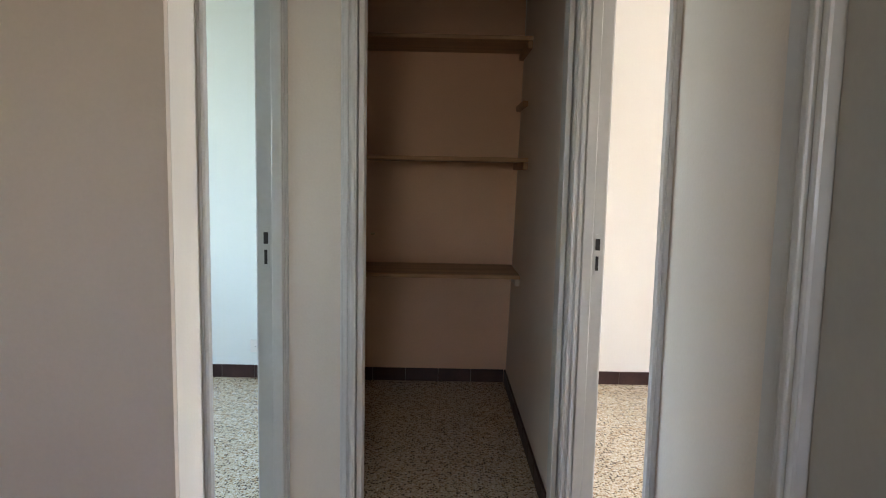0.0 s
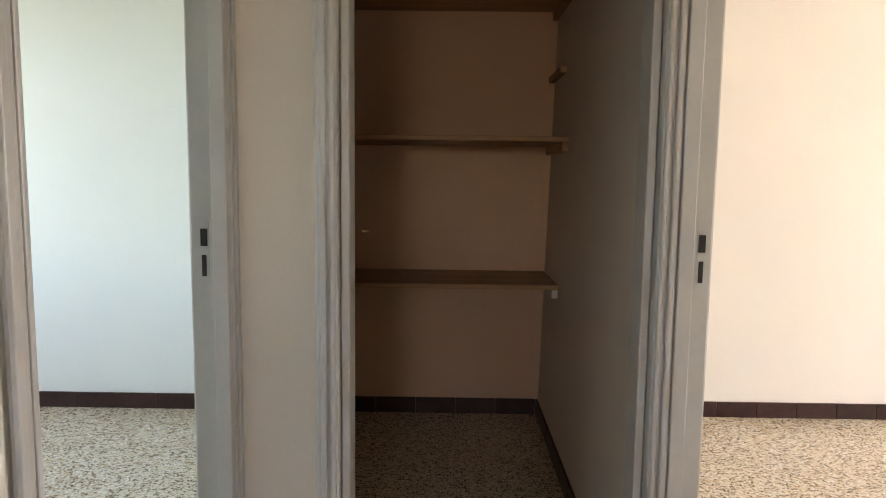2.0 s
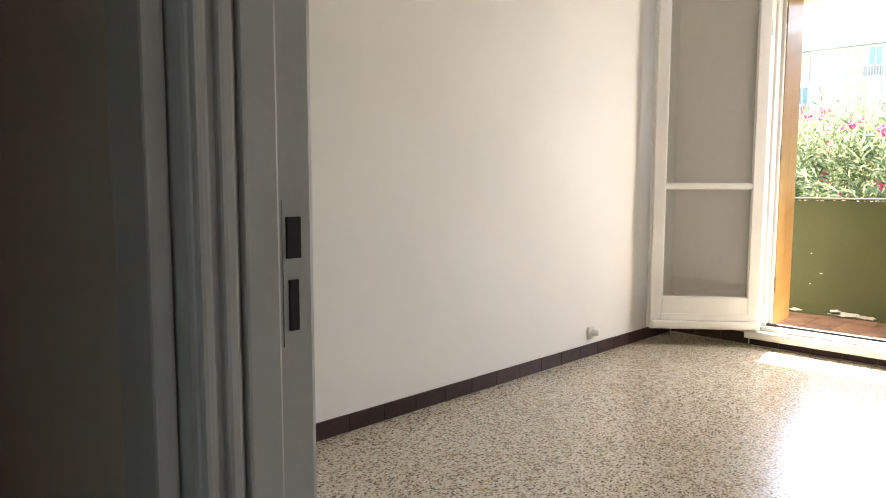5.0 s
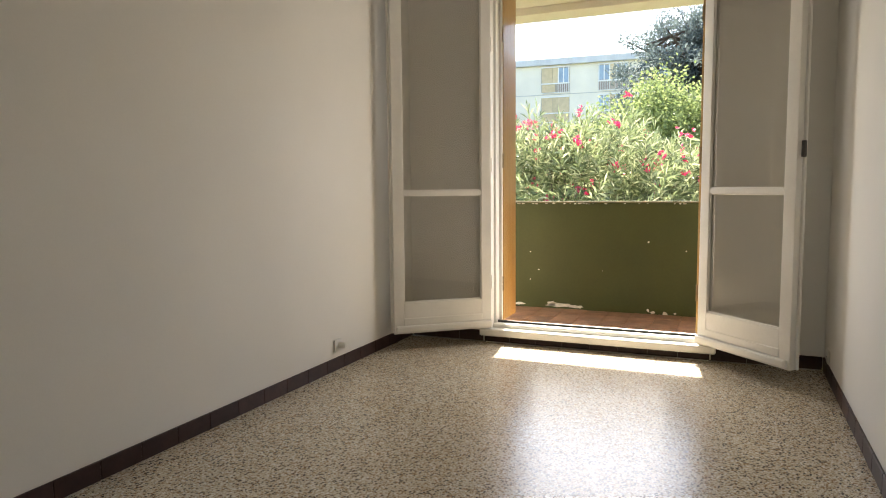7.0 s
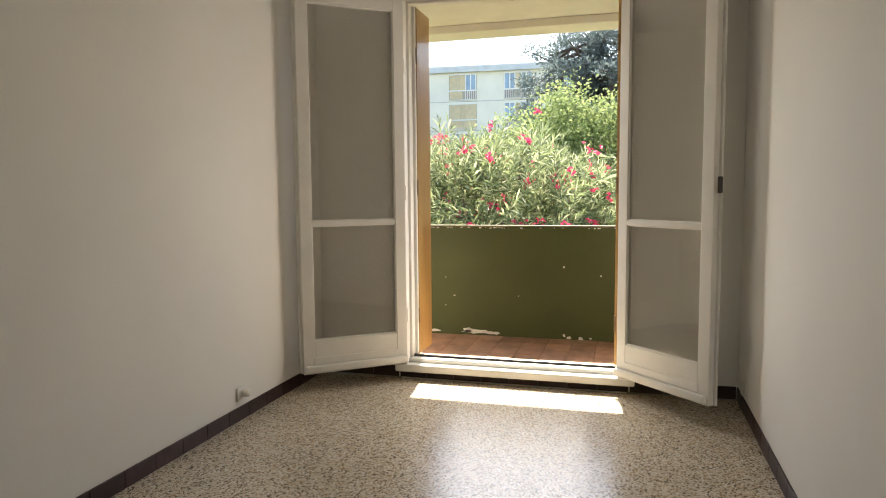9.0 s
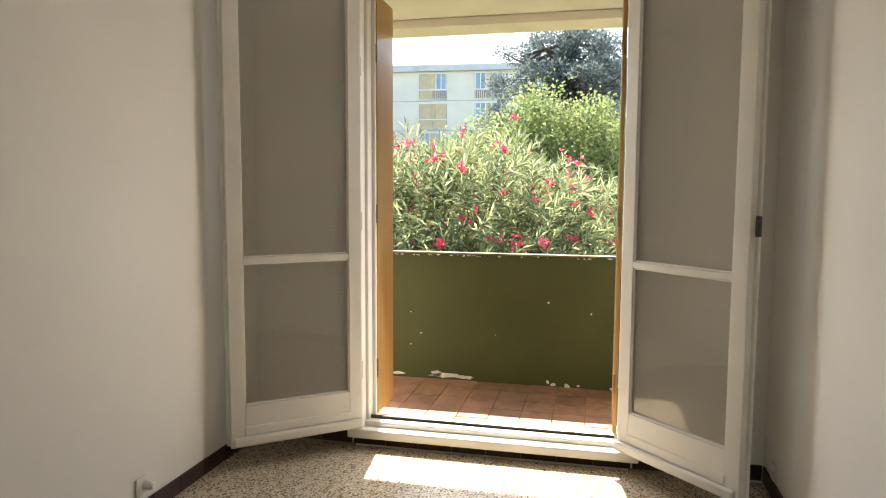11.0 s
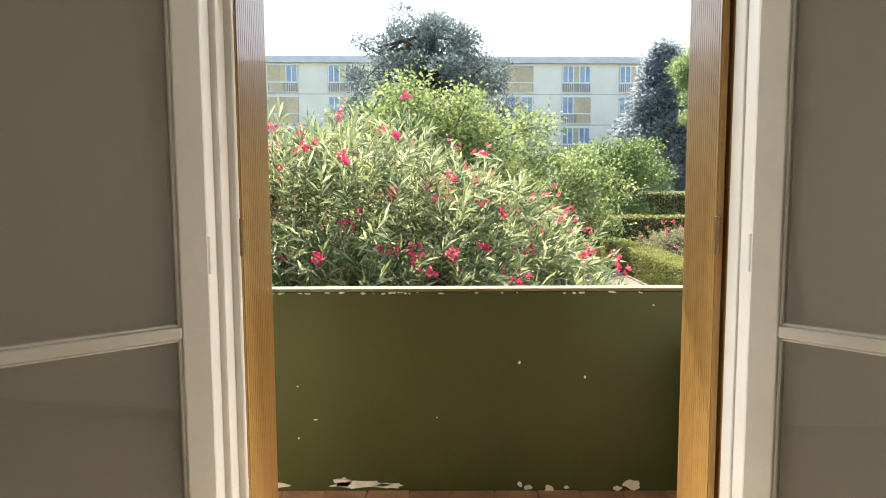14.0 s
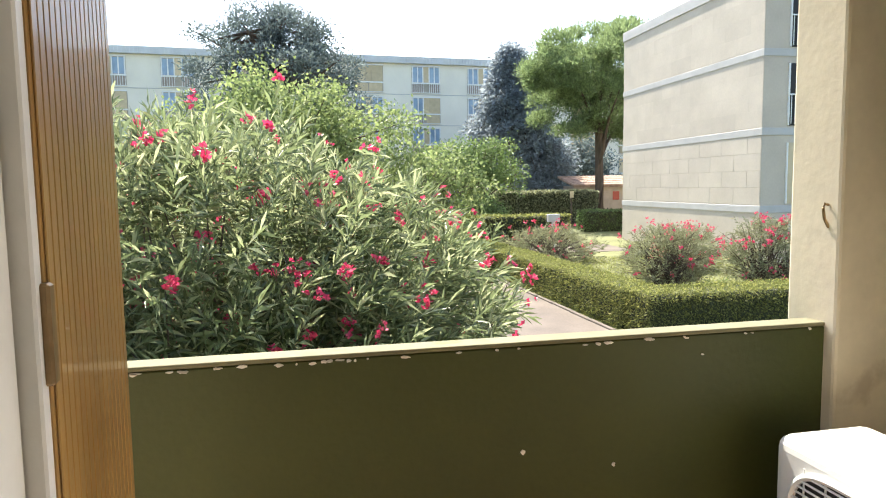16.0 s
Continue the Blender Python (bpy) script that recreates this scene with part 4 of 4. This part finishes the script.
# dark pencil tree by the facade, and trees behind
leafy_tree("dark_tree", (58.0, 24.5, GZ), (58.0, 24.5, 6.0), (1.5, 1.5, 6.5), 120, 0.7, 150, 0.32, 0.12, M_CYP, "dark slender evergreen in front of the houses", 25, 9, 0.2)
leafy_tree("dark_tree", (60.0, -20.0, GZ), (60.0, -20.0, 2.5), (3, 4, 3.0), 90, 0.9, 120, 0.32, 0.14, M_CEDAR, "dark evergreen in the shade behind the shed", 26, 5, 0.25)

# young palm-like yucca in the bed
rs = np.random.RandomState(41)
yu = thing("yucca", (17.3, -4.6, GZ), "small spiky green yucca in the bed", "plant")
n = 70
d = np.stack([rs.normal(size=n), rs.normal(size=n), np.abs(rs.normal(size=n)) + 0.25], 1)
foliage("leafage", [leaf_mesh(np.tile((17.3, -4.6, GZ + 0.25), (n, 1)) + 0.04 * rs.normal(size=(n, 3)), d, rs.uniform(0.35, 0.6, n), 0.035, rs, 0.2, 0.2)], M_BUSHG, yu)
part("stem", tube([(17.3, -4.6, GZ), (17.3, -4.6, GZ + 0.3)], [0.06, 0.05]), M_BARK, yu)

# weeds on the lawn
rs = np.random.RandomState(42)
n = 26000
p = np.stack([rs.uniform(15.6, 27, n), rs.uniform(-9.5, -2.2, n), np.full(n, GZ)], 1)
gr_e = new("lawn_grass")
tagged(gr_e, "short dry yellow-green grass in the beds", "grass", kind="stuff")
foliage("blades", [leaf_mesh(p, np.stack([0.4 * rs.normal(size=n), 0.4 * rs.normal(size=n), np.ones(n)], 1), rs.uniform(0.05, 0.14, n), 0.012, rs)], M_HEDGE, gr_e)

# shed with a roman tile roof
shed = thing("garden_shed", (50, -16.3, GZ), "small rendered shed with a tiled roof and graffiti", "shed")
SX0, SX1, SY0, SY1 = 48.5, 51.0, -19.2, -14.9
part("walls", box((SX0, SY0, GZ), (SX1, SY1, 1.36)), M_SHEDWALL, shed)
bm = bmesh.new()
for i in range(26):
    y = SY0 - 0.3 + i * (SY1 - SY0 + 0.6) / 25
    for j in range(5):
        xa = SX0 - 0.35 + j * 0.6
        za = 1.36 + j * 0.13
        add_tube(bm, [(xa, y, za), (xa + 0.64, y, za + 0.14)], [0.13, 0.10], 6)
part("roof", bm, M_ROOFTILE, shed, "weathered pink roman roof tiles")
part("door", box((SX0 - 0.03, -17.3, GZ), (SX0 + 0.02, -16.3, 0.95), 0.01), M_SHEDWALL, shed)
part("red_panel", box((SX0 - 0.03, -18.1, 0.35), (SX0 - 0.004, -17.6, 0.95), 0.01), M_RED, shed)
for pts in (((-16.6, -0.15), (-16.35, -0.15), (-16.6, -0.6), (-16.3, -0.6)), ((-16.85, -0.2), (-17.1, -0.35), (-16.9, -0.6)), ((-17.2, -0.2), (-17.3, -0.6), (-17.5, -0.25)), ((-15.9, 0.3), (-16.1, 0.75), (-16.4, 0.4), (-16.1, 0.25))):
    part("graffiti_stroke", tube([(SX0 - 0.036, y, z) for y, z in pts], 0.035, 5), M_INK, shed, "black spray paint stroke")
sg = thing("path_sign_post", (34.5, -8.5, GZ), "thin wooden post with a small board", "post")
part("post", box((34.47, -8.53, GZ), (34.53, -8.47, 1.1), 0.01), M_BARK, sg)
part("board", box((34.44, -8.6, 0.85), (34.47, -8.4, 1.15), 0.005), M_BEIGE, sg)
ub = thing("utility_box", (30.5, -6.0, GZ), "small grey utility box on a stem", "box")
part("stem", box((30.44, -6.06, GZ), (30.56, -5.94, -0.05), 0.01), M_BAND, ub)
part("cabinet", box((30.38, -6.25, -0.05), (30.62, -5.75, 0.27), 0.02), M_BAND, ub)

# ---- side building ----
sideb = thing("side_building", (30, -20, GZ), "cream concrete block building end with grey floor bands", "building")
A, B = Vector((34.0, -10.9, 0)), Vector((23.8, -10.55, 0))
turn = math.degrees(math.atan2(A.y - B.y, A.x - B.x))
SB = pose(B.x, B.y, 0, 0, 0, turn)
LB, DB, RB = (A - B).length, 24.0, 8.05
part("wall", box((0, -DB, GZ), (LB, 0, RB), 0, SB), M_CONC, sideb)
part("roof", box((-0.25, -DB, RB), (LB + 0.06, 0.05, RB + 0.42), 0.02, SB), M_BAND, sideb, "grey roof edge")
for z in (5.65, 3.12, 0.58):
    part("floor_band", box((-0.03, -DB, z - 0.13), (LB + 0.03, 0.026, z + 0.11), 0.01, SB), M_BAND, sideb, "pale grey floor band")
PW, PH = LB / 7, 0.565
for j in range(4):
    off = 0.5 if j % 2 else 0.0
    for i in range(-1, 7):
        xa, xb = max(0.02, (i + off) * PW + 0.005), min(LB - 0.02, (i + 1 + off) * PW - 0.005)
        if xb - xa > 0.1:
            part("concrete_block", box((xa, 0.0, 0.72 + j * PH), (xb, 0.014, 0.72 + (j + 1) * PH - 0.010), 0.004, SB), M_CONC, sideb)
for z in (3.26, 5.79):
    for j in range(4):
        off = 0.5 if j % 2 else 0.0
        for i in range(-1, 7):
            xa, xb = max(0.02, (i + off) * PW + 0.001), min(LB - 0.02, (i + 1 + off) * PW - 0.001)
            if xb - xa > 0.1:
                part("concrete_block", box((xa, 0.0, z + j * PH), (xb, 0.006, z + (j + 1) * PH - 0.002), 0.002, SB), M_CONC, sideb)
# Upper openings are black panels on the wall, coloured as loggia shade.
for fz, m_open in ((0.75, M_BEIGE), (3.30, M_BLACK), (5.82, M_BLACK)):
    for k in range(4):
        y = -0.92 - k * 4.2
        w = part("window", box((-0.03, y - 1.9, fz), (0.02, y, fz + 2.0), 0.0, SB), m_open, sideb, "flat black panel for the shade in a loggia opening" if m_open is M_BLACK else "closed wooden shutter")
        part("frame", box((-0.06, y - 0.02, fz), (0.0, y + 0.03, fz + 2.0), 0.005, SB), M_WFRAME, w)
        if m_open is M_BLACK:
            part("top_rail", box((-0.1, y - 1.9, fz + 0.98), (-0.06, y, fz + 1.02), 0.004, SB), M_WFRAME, w)
            for b in range(14):
                yy = y - 0.06 - b * 0.135
                part("baluster", box((-0.09, yy - 0.01, fz + 0.05), (-0.07, yy + 0.01, fz + 0.98), 0, SB), M_WFRAME, w)

# ---- apartment block across the garden ----
blk = thing("apartment_block", (68, -2, GZ), "long pale five-storey apartment block with blue windows", "building")
FB = pose(67.2, -2.0, 0, 0, 0, 90 + 3.5)
TOPZ, FLOOR = 12.85, 2.85
part("wall", box((-75, -12, GZ - 1), (75, 0.0, TOPZ - 0.0), 0, FB), M_FACADE, blk)
bm = box((-75.3, -12, TOPZ), (75.3, 0.35, TOPZ + 0.62), 0.01, FB)
for i in range(500):
    add_box(bm, (-75 + i * 0.3, 0.35, TOPZ + 0.02), (-75 + i * 0.3 + 0.14, 0.40, TOPZ + 0.60), 0, FB)
part("cornice", bm, M_ZINC, blk, "ribbed grey metal roof edge")
for i in range(10):
    part("chimney", box((-40 + i * 8.3, -4, TOPZ + 0.62), (-39.6 + i * 8.3, -3.6, TOPZ + 1.25), 0.02, FB), M_BAND, blk)
for f in range(5):
    part("floor_joint", box((-75, 0.0, TOPZ - (f + 1) * FLOOR + 0.02), (75, 0.03, TOPZ - (f + 1) * FLOOR + 0.09), 0, FB), M_BAND, blk)
WW, WH = 2.75, 2.55
me_cache = {}


def bay_piece(name, key, a, b, material, parent, m, label=""):
    if key not in me_cache:
        bm = box(a, b, 0)
        me = bpy.data.meshes.new(name)
        bm.to_mesh(me)
        bm.free()
        me.materials.append(material)
        me_cache[key] = me
    o = share(name, me_cache[key], parent, m)
    if label:
        o["label"] = label
    return o


rb = random.Random(9)
for c in range(-8, 9):
    for f in range(5):
        u = c * 5.45 - 0.5
        z = TOPZ - (f + 1) * FLOOR + 0.18
        m = FB @ pose(u, 0, z)
        # Flat panel with recess shade in its colour; the wall is not cut.
        if "rec" not in me_cache:
            bm = box((-WW / 2, 0.0, 0), (WW / 2, 0.03, WH))
            me = bpy.data.meshes.new("window")
            bm.to_mesh(me)
            bm.free()
            me.materials.append(M_RECESS_SHADE)
            me_cache["rec"] = me
        w = share("window", me_cache["rec"], blk, m)
        I = Matrix()
        closed = rb.random() < (0.2 if f == 0 else 0.3)
        bay_piece("lintel", "lin", (-WW / 2, 0.03, WH - 0.12), (WW / 2, 0.10, WH), M_WFRAME, w, I)
        bay_piece("transom", "tra", (-WW / 2, 0.03, 0.86), (WW / 2, 0.12, 0.98), M_WFRAME, w, I)
        bay_piece("sill", "sil", (-WW / 2, 0.03, 0.0), (WW / 2, 0.14, 0.07), M_WFRAME, w, I)
        bay_piece("panel", "mid_panel", (-0.26, 0.03, 0.98), (0.26, 0.07, WH - 0.12), M_BEIGE, w, I)
        for s in (-1, 1):
            sh = closed or rb.random() < 0.15
            if not sh:
                for d in (-1, 1):
                    bay_piece("pane", "pane", (-0.20, 0.03, 1.02), (0.20, 0.05, WH - 0.18), M_BLUE, w, pose(s * 0.80 + d * 0.25, 0, 0))
                bay_piece("apron", "apron", (-0.52, 0.03, 0.10), (0.52, 0.05, 0.84), M_APRON, w, pose(s * 0.80, 0, 0))
                for dx in (-0.50, 0.0, 0.50):
                    bay_piece("frame", "mul", (-0.05, 0.05, 0.98), (0.05, 0.09, WH - 0.1), M_WFRAME, w, pose(s * 0.80 + dx, 0, 0))
                for k in range(6):
                    bay_piece("railing_bar", "bar", (-0.022, 0.12, 0.05), (0.022, 0.15, 0.86), M_WFRAME, w, pose(s * 0.80 - 0.5 + k * 0.2, 0, 0))
            else:
                bay_piece("blind", "blind", (-0.52, 0.03, 1.0), (0.52, 0.07, WH - 0.14), M_BEIGE, w, pose(s * 0.80, 0, 0))
                bay_piece("blind", "blind_low", (-0.62, 0.03, 0.1), (0.62, 0.07, 0.84), M_BEIGE, w, pose(s * 0.66, 0, 0))

# ---- pieces: skirting tiles and balcony tiles ----


def skirting(name, x0, y0, x1, y1, nx, ny, label):
    """A row of tiles 0.2 m long along a wall; nx, ny: the way out of the wall."""
    e = setting(new(name), label)
    ln, key = math.hypot(x1 - x0, y1 - y0), ("sk", nx, ny)
    n = max(1, round(ln / 0.2))
    step = ln / n
    dx, dy = (x1 - x0) / ln, (y1 - y0) / ln
    bm = box((min(x0, x1, x0 + nx * 0.005, x1 + nx * 0.005), min(y0, y1, y0 + ny * 0.005, y1 + ny * 0.005), 0.0), (max(x0, x1, x0 + nx * 0.005, x1 + nx * 0.005), max(y0, y1, y0 + ny * 0.005, y1 + ny * 0.005), 0.076))
    part("grout", bm, M_GROUT, e)
    bm = box((0.0012, -0.0, 0.0), (step - 0.0012, 0.011, 0.08), 0.002)
    me = bpy.data.meshes.new("skirting_tile")
    bm.to_mesh(me)
    bm.free()
    me.materials.append(M_SKIRT)
    ang = math.degrees(math.atan2(dy, dx))
    flip = (-dy * nx + dx * ny) < 0
    for i in range(n):
        if flip:
            share("skirting_tile", me, e, pose(x0 + dx * step * (i + 1), y0 + dy * step * (i + 1), 0, 0, 0, ang + 180))
        else:
            share("skirting_tile", me, e, pose(x0 + dx * step * i, y0 + dy * step * i, 0, 0, 0, ang))


SK = "dark red-brown glazed tile skirting with pale joints"
skirting("baseboard_1", 0.65, 5.29, 5.09, 5.29, 0, -1, SK)
skirting("baseboard_2", 0.65, 2.47, 5.09, 2.47, 0, 1, SK)
skirting("baseboard_3", 5.10, 2.482, 5.10, 3.12, -1, 0, SK)
skirting("baseboard_4", 5.10, 4.70, 5.10, 5.278, -1, 0, SK)
skirting("baseboard_5", 5.098, 3.13, 5.098, 4.69, -1, 0, SK)
skirting("baseboard_6", -0.478, 5.29, 0.535, 5.29, 0, -1, SK)
skirting("baseboard_7", 0.548, 3.56, 0.548, 5.288, -1, 0, SK)
skirting("baseboard_8", -0.49, 3.86, -0.49, 5.288, 1, 0, SK)
skirting("baseboard_9", -3.6, 5.29, -0.61, 5.29, 0, -1, SK)

bt = setting(new("balcony_tiles"), "brownish terracotta square tiles on the balcony")
bm = box((0.002, 0.002, 0), (0.198, 0.198, 0.012), 0.002)
tile_me = bpy.data.meshes.new("tile")
bm.to_mesh(tile_me)
bm.free()
tile_me.materials.append(M_TERRA)
for i in range(5):
    for j in range(17):
        share("tile", tile_me, bt, pose(5.362 + i * 0.2, 2.38 + j * 0.2, BZ - 0.01 + 0.0008 * ((i * 7 + j * 3) % 4)))
